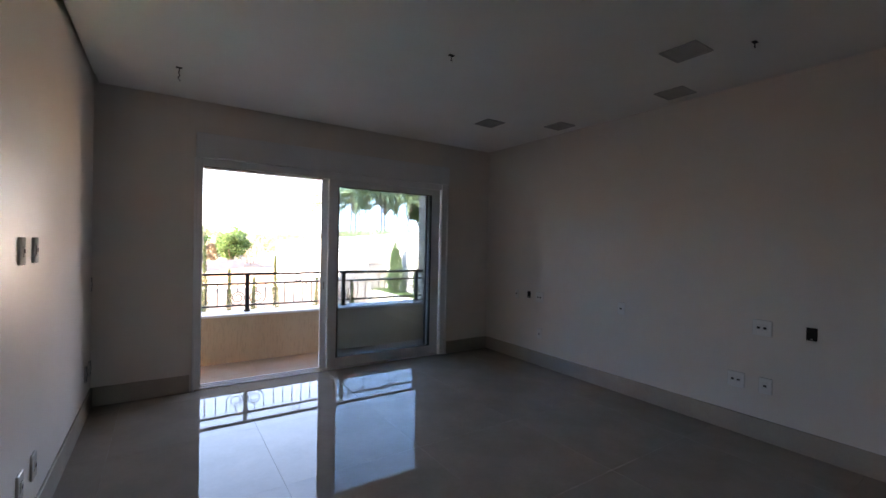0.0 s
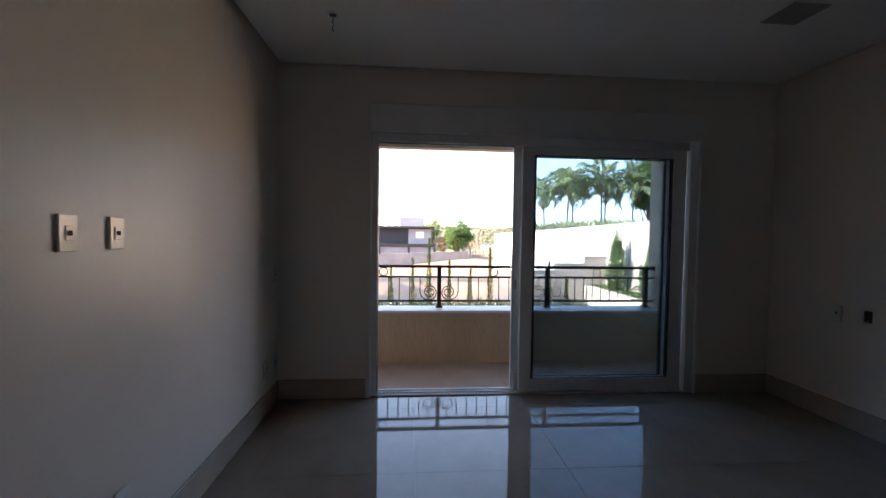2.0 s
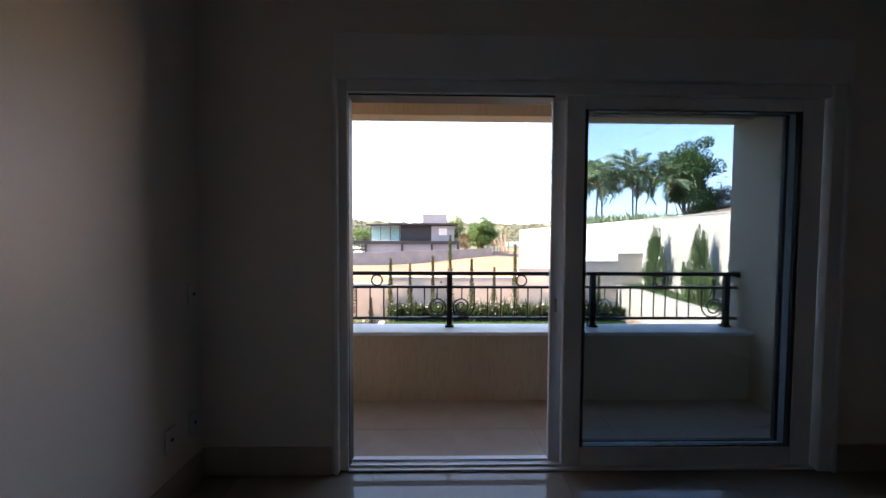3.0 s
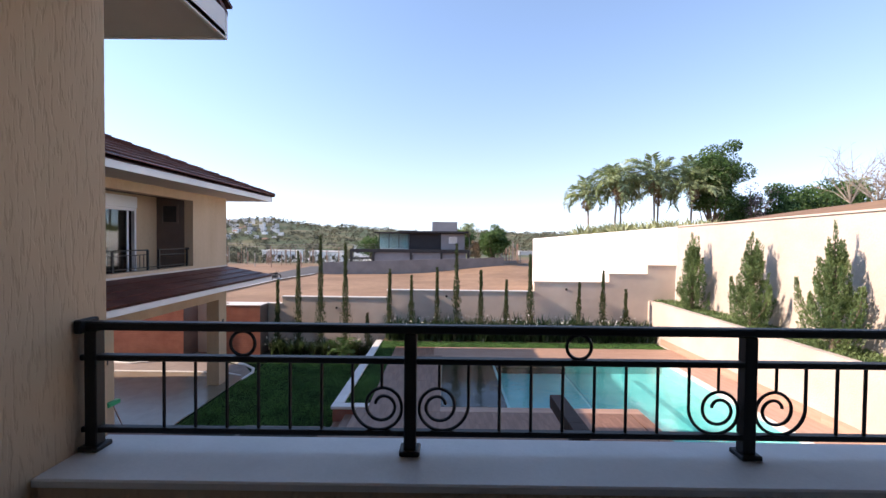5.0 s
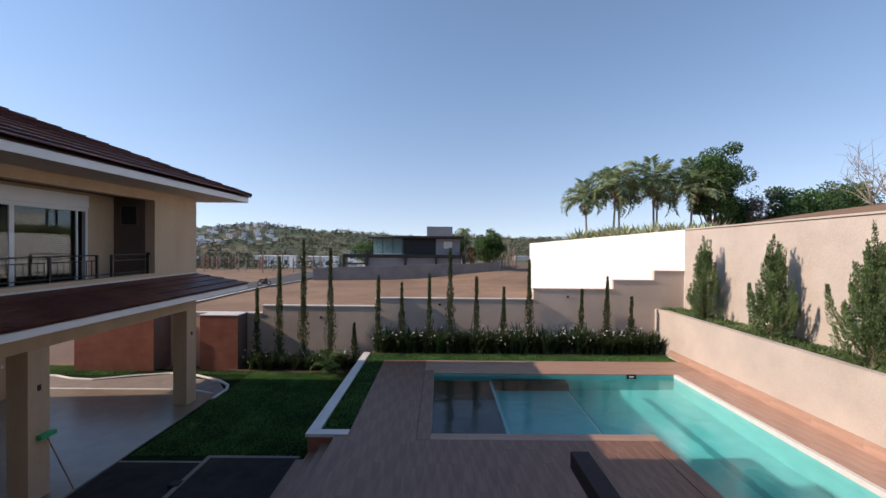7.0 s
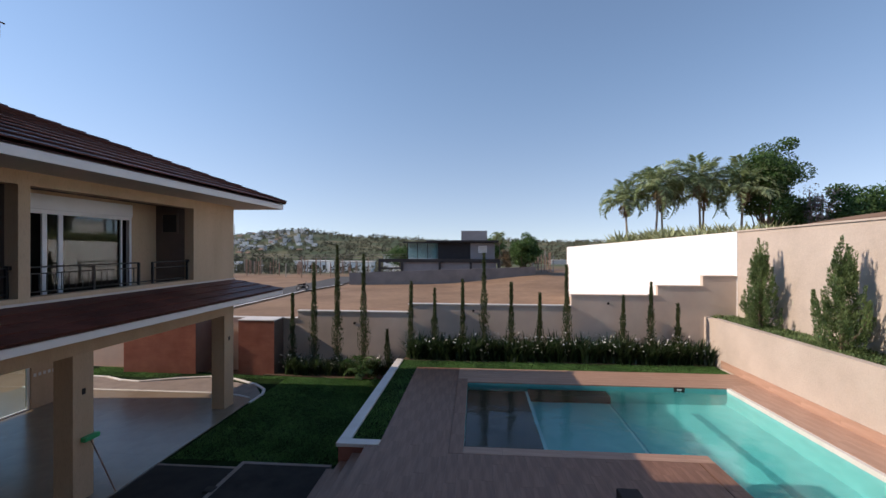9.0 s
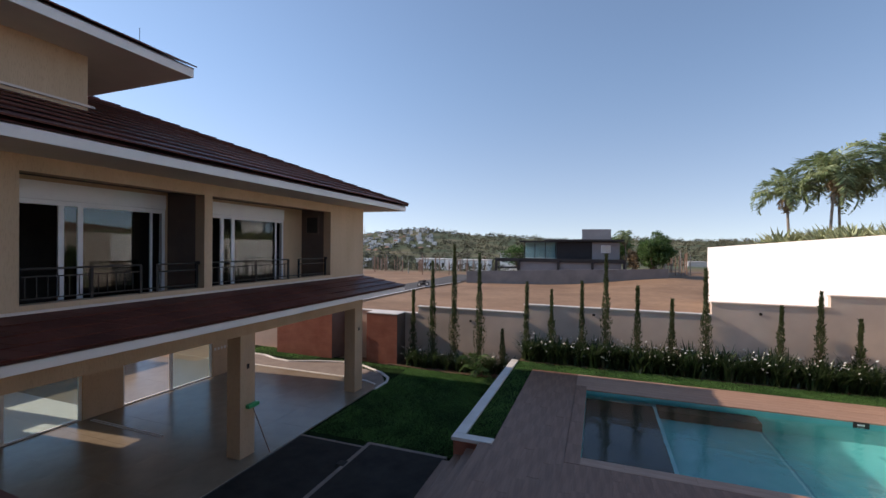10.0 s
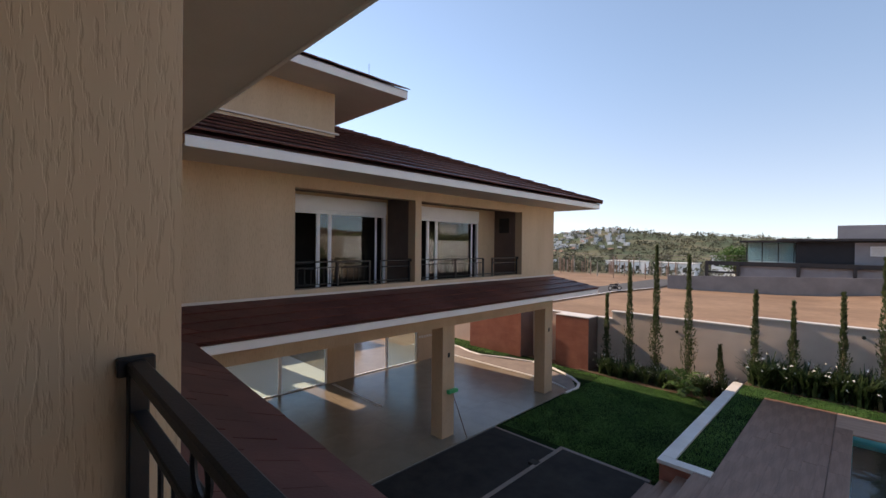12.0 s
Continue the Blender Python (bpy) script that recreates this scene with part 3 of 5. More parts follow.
far_door(house, 9.36, 12.2)
far_door(house, R3 + 0.02, 15.75)
w2 = part("small_window", bm_boxes([(-7.30, R4 - 0.03, 1.70, -7.25, R4, 2.25), (-6.86, R4 - 0.03, 1.70, -6.81, R4, 2.25), (-7.25, R4 - 0.03, 1.70, -6.86, R4, 1.745), (-7.25, R4 - 0.03, 2.205, -6.86, R4, 2.25)], 0.004), M_BROWN, house)
part("opening", bm_boxes([(-7.25, R4 - 0.012, 1.745, -6.86, R4 - 0.002, 2.205)]), M_HOLE, w2)
for y0, y1 in ((R1, R2), (R3, R4)):
    ya, yb = y0 + 0.60 * (y1 - y0), y0 + 0.70 * (y1 - y0)
    r = part("loggia_railing", bm_boxes([(-6.56, y0, 0.97, -6.53, ya, 1.0)], 0.003), M_IRON, house, "black iron railing with a plain end panel")
    part("rail", bm_boxes([(-6.555, y0, 0.86, -6.535, ya, 0.88)]), M_IRON, r)
    part("lower_rail", bm_boxes([(-6.555, y0, 0.54, -6.535, yb, 0.56)]), M_IRON, r)
    for z in (0.985, 0.85, 0.55):
        part("panel_rail", bm_boxes([(-6.557, yb, z - 0.013, -6.533, y1 - 0.02, z + 0.013)], 0.003), M_IRON, r)
    for y in (y0 + 0.05, (y0 + ya) / 2 + 0.1, ya, yb, y1 - 0.05):
        part("post", bm_boxes([(-6.567, y - 0.022, 0.48, -6.523, y + 0.022, 0.99)], 0.003), M_IRON, r)
    part("wall_bracket", bm_boxes([(-6.59, y1 - 0.06, 0.95, -6.50, y1, 1.02)], 0.006), M_IRON, r)
    m = round((ya - y0) / 0.14)
    for k in range(1, m):
        y = y0 + (ya - y0) * k / m
        part("bar", bm_boxes([(-6.551, y - 0.006, 0.56, -6.539, y + 0.006, 0.86)]), M_IRON, r)

# main roof of the wing: eaves at z 2.6 to 2.77
EZ, EX, EY, P = 2.77, -5.25, 19.36, 0.382
RX = -11.7
RZ = EZ + P * (EX - RX)
for b in ((EX - 0.03, 7.30, 2.6, FX, EY - 0.03, 2.63), (-17.47, FE, 2.6, FX, EY - 0.03, 2.63), (-17.47, 6.0, 2.6, WE, FE, 2.63)):
    part("soffit", bm_boxes([b]), M_SOFFIT, house)
fas = part("fascia", bm_boxes([(EX - 0.03, 7.30, 2.59, EX, EY, 2.765), (-17.5, EY - 0.03, 2.59, EX - 0.03, EY, 2.765)], 0.004), M_FASCIA, house, "white painted eaves board")
main_roof = part("roof", slope((EX, 7.25, EZ), (EX, EY, EZ), (RX, EY - 6.45, RZ), (RX, 3.25, RZ)), M_TILE, house, "brown clay tile roof")
tiled(main_roof, (EX + 0.04, 7.22, EZ), (EX + 0.04, EY + 0.04, EZ), (RX, EY - 6.45, RZ), (RX, 3.22, RZ), 13)
end_roof = part("roof", slope((EX, EY, EZ), (-17.5, EY, EZ), (RX - 0.01, EY - 6.45, RZ), (RX, EY - 6.45, RZ)), M_TILE, house)
tiled(end_roof, (EX + 0.04, EY + 0.04, EZ), (-17.5, EY + 0.04, EZ), (RX - 0.02, EY - 6.45, RZ), (RX, EY - 6.45, RZ), 13)
part("roof", slope((-17.5, EY, EZ), (-17.5, 3.25, EZ), (RX, 3.25, RZ), (RX, EY - 6.45, RZ)), M_TILE, house)
hip = [Vector((EX + 0.06, EY + 0.06, EZ + 0.055)).lerp(Vector((RX, EY - 6.45, RZ + 0.055)), k / 20) for k in range(21)]
ridge = part("ridge_cap", bm_tube([hip[0], hip[1]], 0.07, 6), M_TILE, house)
for a, b in zip(hip[1:], hip[2:]):
    part("cap_tile", bm_tube([a, b + (b - a) * 0.1], 0.07, 6, radii=[0.075, 0.048]), M_TILE, ridge)

# raised block with its own roof
UX, UY, UZ = -7.95, 11.05, 4.89
part("raised_wall", bm_boxes([(UX - 4.5, 2.0, 3.4, UX, UY, UZ)]), M_STUCCO, house)
part("flashing", bm_boxes([(UX, 3.0, 3.93, UX + 0.04, UY + 0.1, 3.97)]), M_SOFFIT, house)
part("raised_soffit", bm_boxes([(UX - 5.5, 1.0, UZ, UX + 1.0, UY + 1.35, UZ + 0.03)]), M_SOFFIT, house)
part("raised_fascia", bm_boxes([(UX + 1.0, 1.0, UZ - 0.01, UX + 1.03, UY + 1.38, UZ + 0.19), (UX - 5.5, UY + 1.35, UZ - 0.01, UX + 1.0, UY + 1.38, UZ + 0.19)], 0.004), M_FASCIA, house)
ur = part("raised_roof", slope((UX + 1.03, 1.0, UZ + 0.19), (UX + 1.03, UY + 1.38, UZ + 0.19), (UX - 2.2, UY - 1.9, UZ + 1.4), (UX - 2.2, 1.0, UZ + 1.4)), M_TILE, house)
tiled(ur, (UX + 1.07, 1.0, UZ + 0.19), (UX + 1.07, UY + 1.42, UZ + 0.19), (UX - 2.2, UY - 1.9, UZ + 1.4), (UX - 2.2, 1.0, UZ + 1.4), 9, rise=0.02)
ur2 = part("raised_roof", slope((UX + 1.03, UY + 1.38, UZ + 0.19), (UX - 5.5, UY + 1.38, UZ + 0.19), (UX - 2.25, UY - 1.9, UZ + 1.4), (UX - 2.2, UY - 1.9, UZ + 1.4)), M_TILE, house)
part("antenna", bm_tube([(-7.35, 11.6, 5.1), (-7.35, 11.6, 5.6)], 0.005, 5), M_IRON, house)

# pent roof over the ground floor, and its beam, columns
PZ = -0.03
pent = part("pent_roof", slope((EX, 7.38, PZ), (EX, 19.33, PZ), (FX, FE, 0.33), (FX, 6.2, 0.33)), M_TILE, house, "dark brown tiled pent roof")
tiled(pent, (EX + 0.03, 7.36, PZ), (EX + 0.03, 19.36, PZ), (FX, FE, 0.33), (FX, 6.2, 0.33), 4, rise=0.024)
pent2 = part("pent_roof", slope((EX, 19.33, PZ), (-13.2, 19.33, PZ), (-12.2, FE, 0.33), (FX, FE, 0.33)), M_TILE, house)
tiled(pent2, (EX + 0.03, 19.36, PZ), (-13.2, 19.36, PZ), (-12.2, FE, 0.33), (FX, FE, 0.33), 4, rise=0.024)
part("pent_fascia", bm_boxes([(EX - 0.03, 7.40, -0.19, EX, 19.33, -0.045), (-13.2, 19.30, -0.19, EX - 0.03, 19.33, -0.045)], 0.004), M_FASCIA, house)
part("pent_soffit", bm_boxes([(EX - 0.03, 7.40, -0.185, FX, 19.30, -0.16), (-13.2, FE, -0.185, FX, 19.30, -0.16)]), M_SOFFIT, house)
part("beam", bm_boxes([(FX - 0.42, 6.165, -0.70, FX, FE, -0.19), (WE, FE - 0.4, -0.70, FX - 0.42, FE, -0.19)]), M_STUCCO, house)
for y0, y1 in ((13.2, 13.63), (17.94, FE)):
    c = part("column", bm_boxes([(FX - 0.40, y0, -3.5, FX, y1, -0.70)], 0.006), M_STUCCO, house)
    part("outlet_box", bm_boxes([(FX, (y0 + y1) / 2 - 0.035, -1.48, FX + 0.01, (y0 + y1) / 2 + 0.035, -1.37)]), M_HOLE, c)
part("ground_wall", bm_boxes([(WE - 0.2, 13.30, -3.5, WE, 14.35, -0.70), (WE - 0.2, 17.45, -3.5, WE, FE, -0.70), (WE - 0.2, 6.2, -0.85, WE, FE, 0.1), (WE - 0.2, 6.2, -3.5, WE, 8.3, -0.85)]), M_STUCCO, house)
for y0, y1, n in ((8.3, 13.30, 3), (14.35, 17.45, 2)):
    d = part("glass_door", bm_boxes([(WE - 0.12, y0, -3.5, WE - 0.04, y0 + 0.06, -0.85), (WE - 0.12, y1 - 0.06, -3.5, WE - 0.04, y1, -0.85), (WE - 0.12, y0 + 0.06, -0.93, WE - 0.04, y1 - 0.06, -0.85), (WE - 0.12, y0 + 0.06, -3.5, WE - 0.04, y1 - 0.06, -3.46)], 0.004), M_WHITE, house, "white framed glass sliding doors")
    for k in range(1, n):
        y = y0 + (y1 - y0) * k / n
        part("stile", bm_boxes([(WE - 0.11, y - 0.05, -3.46, WE - 0.05, y + 0.05, -0.93)], 0.003), M_WHITE, d)
    if n == 3:
        for k in range(2):
            ya = y0 + (y1 - y0) * k / n
            q = part("pane", bm_boxes([(WE - 0.083, ya + 0.06, -3.46, WE - 0.077, ya + (y1 - y0) / n - 0.06, -0.93)]), M_PANE2, d, "greenish glass pane")
            q.visible_shadow = False
    p = part("pane", bm_boxes([(WE - 0.083, y1 - (y1 - y0) / n + 0.06, -3.46, WE - 0.077, y1 - 0.06, -0.93)]), M_PANE2, d, "greenish glass pane")
    p.visible_shadow = False
# slabs added behind the doors to cut the sun to one floor patch
part("rear_sun_screen", bm_boxes([(-16.5, 6.2, -0.80, WE - 0.2, 11.45, -0.70), (WE - 1.9, 11.45, -0.80, WE - 0.2, 12.75, -0.70), (-16.5, 12.75, -0.80, WE - 0.2, 18.0, -0.70)]), M_SOFFIT, house)
part("floor_track", bm_boxes([(-11.9, 13.36, -3.499, -9.15, 13.38, -3.485), (-11.9, 13.43, -3.499, -9.15, 13.45, -3.485)]), M_WHITE, house, "aluminium door track in the floor")
for y, z in ((13.9, -1.35), (17.75, -1.3), (18.05, -1.3)):
    t = thing("wall_switch", (WE, y, z), "small white switch plate on the stucco wall", "switch")
    part("cover", bm_boxes([(WE, y - 0.05, z - 0.07, WE + 0.012, y + 0.05, z + 0.07)], 0.003), M_PLATE, t)

for k in range(6):
    t = thing("outlet_plate", (WE, 17.55 + 0.14 * k, -2.5), "small white outlet plate in a row on the stucco pier", "outlet", "row of outlets on the pier")
    part("cover", bm_boxes([(WE, 17.51 + 0.14 * k, -2.55, WE + 0.012, 17.59 + 0.14 * k, -2.45)], 0.003), M_PLATE, t)

# our side of the house: eaves and pent roof along the balcony front
OE, EC = 7.12, -0.48
own = thing("house_facade", (0, 6.2, -3.5), "beige stucco house front with brown tiled eaves above the balcony", "house")
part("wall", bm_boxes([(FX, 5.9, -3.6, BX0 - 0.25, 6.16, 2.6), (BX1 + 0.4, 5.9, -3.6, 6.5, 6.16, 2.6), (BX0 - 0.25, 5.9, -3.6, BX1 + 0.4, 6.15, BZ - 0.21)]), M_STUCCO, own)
part("side_wall", bm_boxes([(6.3, -4.0, -3.6, 6.5, 5.9, 2.6), (-13.0, -4.2, -3.6, 6.5, -4.0, 2.6)]), M_STUCCO, own)
part("soffit", bm_boxes([(EX - 0.03, 6.16, 2.6, EC, OE - 0.03, 2.63)]), M_SOFFIT, own)
part("fascia", bm_boxes([(EX, OE - 0.03, 2.59, EC, OE, 2.765), (EC - 0.03, 6.165, 2.59, EC, OE - 0.03, 2.765), (EC, 6.165, 2.62, 7.5, 6.2, 2.78)], 0.004), M_FASCIA, own)
orf = part("roof", slope((EX, OE, EZ), (EC, OE, EZ), (EC, 0.5, EZ + 2.9), (-8.5, 0.5, EZ + 2.9)), M_TILE, own)
part("roof", slope((EC, 6.2, EZ + 0.02), (7.5, 6.2, EZ + 0.02), (7.5, 0.5, EZ + 2.9), (EC, 0.5, EZ + 2.9)), M_TILE, own)
tiled(orf, (EX, OE + 0.04, EZ), (EC, OE + 0.04, EZ), (EC, 5.5, EZ + 0.72), (EX - 1.75, 5.5, EZ + 0.72), 5)
part("rear_roof", slope((7.5, -5.0, EZ), (-14, -5.0, EZ), (-8.5, 0.5, EZ + 2.9), (7.5, 0.5, EZ + 2.9)), M_TILE, own)
op = part("pent_roof", slope((EX, 7.38, PZ), (-0.45, 7.105, PZ), (-0.45, 6.17, 0.33), (FX, 6.17, 0.33)), M_TILE, own, "dark brown tiled pent roof")
tiled(op, (EX + 0.02, 7.41, PZ), (-0.43, 7.135, PZ), (-0.43, 6.17, 0.33), (FX + 0.02, 6.17, 0.33), 4, rise=0.022)
part("pent_fascia", bm_poly([(EX, 7.35), (-0.45, 7.075), (-0.45, 7.105), (EX, 7.38)], -0.19, -0.045), M_FASCIA, own)
part("pent_soffit", bm_poly([(EX, 6.17), (-0.45, 6.17), (-0.45, 7.075), (EX, 7.35)], -0.185, -0.16), M_SOFFIT, own)
part("pent_gable", bm_poly([(-0.48, 6.17), (-0.45, 6.17), (-0.45, 6.6), (-0.48, 6.6)], -0.16, 0.12), M_STUCCO, own)

# ---- the ground: one sheet to the horizon ----
def smooth(a, b, x):
    u = min(1.0, max(0.0, (x - a) / (b - a)))
    return u * u * (3 - 2 * u)


def height(x, y):
    """Ground level: the yard, the bare plot that falls gently, the bank on one side, a valley and far hills."""
    z = -3.62
    if -7.5 < x < 10.9 and 4 < y < 22.5:
        return -4.8
    z -= 0.55 * smooth(30, 78, y)
    z += 1.6 * smooth(-6, 12, x) * smooth(40, 85, y)
    bank = smooth(10.95, 11.6, x)
    top = 1.85 - 0.0165 * (y - 14) + 0.55 * smooth(11.6, 15.5, x) * (1 - smooth(30, 44, y)) + 0.65 * smooth(12.5, 16.5, x) * (1 - smooth(22, 32, y))
    bank *= 1 - smooth(38, 50.5, y)
    z = z * (1 - bank) + bank * top
    d = math.hypot(x, y)
    z -= 9.0 * smooth(95, 220, d) * (1 - bank * smooth(0, 1, 1 - max(0.0, -x)))
    ang = math.degrees(math.atan2(x, y))
    ridge = 46 + 9 * math.sin(math.radians(ang * 4.0 + 40)) + 6 * math.sin(math.radians(ang * 11)) + 3 * math.sin(math.radians(ang * 27 + 10))
    ridge *= 1.0 - 0.55 * smooth(-22, 8, ang)
    z += ridge * smooth(330, 900, d)
    if d > 90:
        z += 2.0 * noise.noise(Vector((x / 40, y / 40, 0)))
    return z


lines_x = sorted({-1600, -1100, -800, -600, -450, -350, -280, -220, -170, -130, -100, -80, -65, -52, -42, -34, -27, -21, -17, -13.5, 10.95, 11.1, 11.25, 11.4, 11.6, 14, 17, 20, 24, 28, 34, 40, 50, 65, 80, 100, 130, 170, 220, 300, 400, 550, 800, 1100, 1600} | {x for x in range(-10, 11, 4)})
lines_y = sorted({-1600, -800, -400, -200, -100, -50, -25, -8} | {y for y in range(0, 100, 5)} | {110, 125, 140, 160, 180, 200, 225, 250, 280, 310, 340, 370, 400, 440, 480, 520, 560, 600, 650, 700, 750, 800, 850, 900, 1000, 1200, 1600})
vs, fs = [], []
for y in lines_y:
    for x in lines_x:
        vs.append((x, y, height(x, y)))
nx = len(lines_x)
for j in range(len(lines_y) - 1):
    for i in range(nx - 1):
        fs.append((j * nx + i, j * nx + i + 1, (j + 1) * nx + i + 1, (j + 1) * nx + i))
M_LAND = surf("land", (0.20, 0.118, 0.070), (0.30, 0.186, 0.113), 0.95, 0.16, 0.4, 1.6, fine=0.24)
nt = M_LAND.node_tree
tc, sep, far, mixc, nz, rampg = (nt.nodes.new(k) for k in ("ShaderNodeTexCoord", "ShaderNodeSeparateXYZ", "ShaderNodeMapRange", "ShaderNodeMix", "ShaderNodeTexNoise", "ShaderNodeValToRGB"))
mixc.data_type = "RGBA"
nt.links.new(tc.outputs["Object"], sep.inputs[0])
nt.links.new(sep.outputs["Y"], far.inputs["Value"])
far.inputs["From Min"].default_value, far.inputs["From Max"].default_value = 84.0, 100.0
nz.inputs["Scale"].default_value, nz.inputs["Detail"].default_value = 0.02, 8
nt.links.new(tc.outputs["Object"], nz.inputs["Vector"])
rampg.color_ramp.elements[0].position, rampg.color_ramp.elements[1].position = 0.4, 0.68
rampg.color_ramp.elements[0].color, rampg.color_ramp.elements[1].color = (0.045, 0.075, 0.03, 1), (0.17, 0.15, 0.08, 1)
nt.links.new(nz.outputs["Fac"], rampg.inputs[0])
bs = nt.nodes["Principled BSDF"]
old = bs.inputs["Base Color"].links[0].from_socket
nt.links.new(far.outputs[0], mixc.inputs["Factor"])
nt.links.new(old, mixc.inputs["A"])
nt.links.new(rampg.outputs[0], mixc.inputs["B"])
nt.links.new(mixc.outputs["Result"], bs.inputs["Base Color"])
tagged(new("ground", data_mesh("ground", vs, fs, M_LAND, True)), "bare reddish earth plot with wooded hills beyond", kind="structure")

# lawn and paving
DZ0, LZ, BY = -2.80, -3.52, 22.3
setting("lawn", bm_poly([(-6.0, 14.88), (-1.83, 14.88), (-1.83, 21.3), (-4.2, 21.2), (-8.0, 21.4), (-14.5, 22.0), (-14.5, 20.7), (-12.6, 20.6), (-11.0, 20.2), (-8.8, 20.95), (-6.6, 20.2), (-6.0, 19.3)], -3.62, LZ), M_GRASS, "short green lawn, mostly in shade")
setting("garden_bed", bm_poly([(-7.0, 21.4), (-4.2, 21.15), (-1.83, 21.27), (-1.83, BY), (-7.0, BY)], -3.62, LZ + 0.015), M_SOIL, "dark soil bed along the wall")
setting("path", bm_poly([(-6.0, 18.45), (-5.98, 19.3), (-6.6, 20.15), (-8.8, 20.9), (-11.0, 20.15), (-12.6, 20.55), (-14.5, 20.65), (-14.5, 18.75), (-6.5, 18.75)], -3.62, LZ + 0.004), M_PATH, "grey-brown paved path curving round the terrace")
edge = [(-5.94, 18.5), (-5.92, 19.3), (-6.1, 19.75), (-6.6, 20.2), (-7.7, 20.75), (-8.8, 20.95), (-9.9, 20.65), (-11.0, 20.2), (-11.8, 20.3), (-12.6, 20.6), (-14.5, 20.7)]
setting("trim_path_edge", bm_tube([(x, y, LZ + 0.01) for x, y in edge], 0.055, 6), M_COPE, "pale concrete edging along the path")
lip = [(-14.5, 18.752), (-6.02, 18.752), (-6.2, 18.95), (-6.7, 19.15), (-7.6, 19.27), (-14.5, 19.27)]
setting("terrace_lip", bm_poly(lip, -3.62, -3.5), M_TERR, "pale porcelain rim of the terrace beside the path")
setting("trim_terrace_edge", bm_tube([(x, y, -3.505) for x, y in lip[2:]], 0.04, 6), M_COPE, "pale edging between terrace and path")
setting("terrace", bm_boxes([(-20.0, 5.9, -3.62, -6.0, 18.75, -3.506)]), M_GROUT, "terrace base under pale porcelain tiles")
# assumed walls: they block the sun and leave a gap for one patch
setting("sun_shaping_wall", bm_boxes([(-20.2, 4.2, -3.6, -20.0, 11.6, -1.5), (-17.3, 10.9, -3.6, -17.0, 11.9, 2.0), (-17.3, 12.42, -3.6, -17.0, 12.8, 2.0), (-17.3, 12.8, -3.6, -17.0, 18.0, -2.4), (-17.28, 11.9, -3.6, -17.02, 12.42, -1.0), (-22.0, 11.6, -3.6, -21.8, 24.0, -2.2), (-22.0, 4.0, -3.6, -17.3, 4.2, 1.5)]), M_WHITEWALL, "white courtyard walls added to shape the sun on the terrace")

# dark paving in front of the lawn
pad = thing("slate_paving", (-4.0, 11.5, LZ), "dark slate paving slabs with pale joints", "paving", kind="structure")
part("bed", bm_boxes([(-6.0, 6.16, -3.62, -2.05, 14.86, LZ - 0.004)]), M_ROAD, pad)
part("slab", bm_boxes([(-5.95, 6.5, LZ - 0.004, -4.13, 14.76, LZ + 0.006)], 0.004), M_SLATE, pad)
part("slab", bm_boxes([(-4.03, 6.5, LZ - 0.004, -2.07, 14.90, LZ + 0.05)], 0.006), M_SLATE, pad)
part("edging", bm_boxes([(-4.13, 6.5, LZ - 0.004, -4.03, 15.0, LZ + 0.052)], 0.004), M_PATH, pad, "pale concrete edging strip")
part("edging", bm_boxes([(-4.03, 14.90, LZ - 0.004, -2.07, 15.0, LZ + 0.052)], 0.004), M_PATH, pad, "pale concrete edging strip")
part("edging", bm_boxes([(-5.98, 14.76, LZ - 0.004, -4.13, 14.83, LZ + 0.012)], 0.004), M_PATH, pad, "pale concrete edging strip")
part("drain", bm_boxes([(-4.26, 13.78, LZ + 0.004, -4.06, 13.98, LZ + 0.07)], 0.01), M_HOLE, pad, "black plastic drain box")
st = thing("garden_steps", (-1.5, 13.0, LZ), "brown wood-look steps from the paving up to the pool deck", "steps", kind="structure")
for k in range(4):
    part("step", bm_boxes([(-2.05 + 0.28 * k, 7.4, -3.62, -0.93 if k == 3 else -2.05 + 0.28 * (k + 1), 14.6, LZ + 0.18 * (k + 1) - 0.002 * (k == 3))], 0.006), M_DECK, st)

# grass planter beside the deck, with a pale kerb
setting("planter_wall", bm_boxes([(-1.80, 14.62, -3.6, -0.95, 14.80, -2.86), (-1.80, 14.80, -3.6, -1.62, 21.36, -2.86)]), M_BRICK, "brick-red planter wall")
setting("trim_planter_kerb", bm_boxes([(-1.84, 14.58, -2.86, -0.93, 14.82, DZ0 + 0.02), (-1.84, 14.82, -2.86, -1.58, 21.4, DZ0 + 0.02)], 0.008), M_COPE, "pale stone kerb round the planter")
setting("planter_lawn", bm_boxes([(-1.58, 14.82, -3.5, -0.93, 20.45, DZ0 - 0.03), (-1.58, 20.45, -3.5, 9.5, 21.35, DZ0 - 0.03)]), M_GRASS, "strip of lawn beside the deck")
setting("hedge_bed", bm_boxes([(-1.58, 21.35, -3.5, 9.5, BY, DZ0 - 0.03)]), M_SOIL, "dark soil bed under the flowering border")

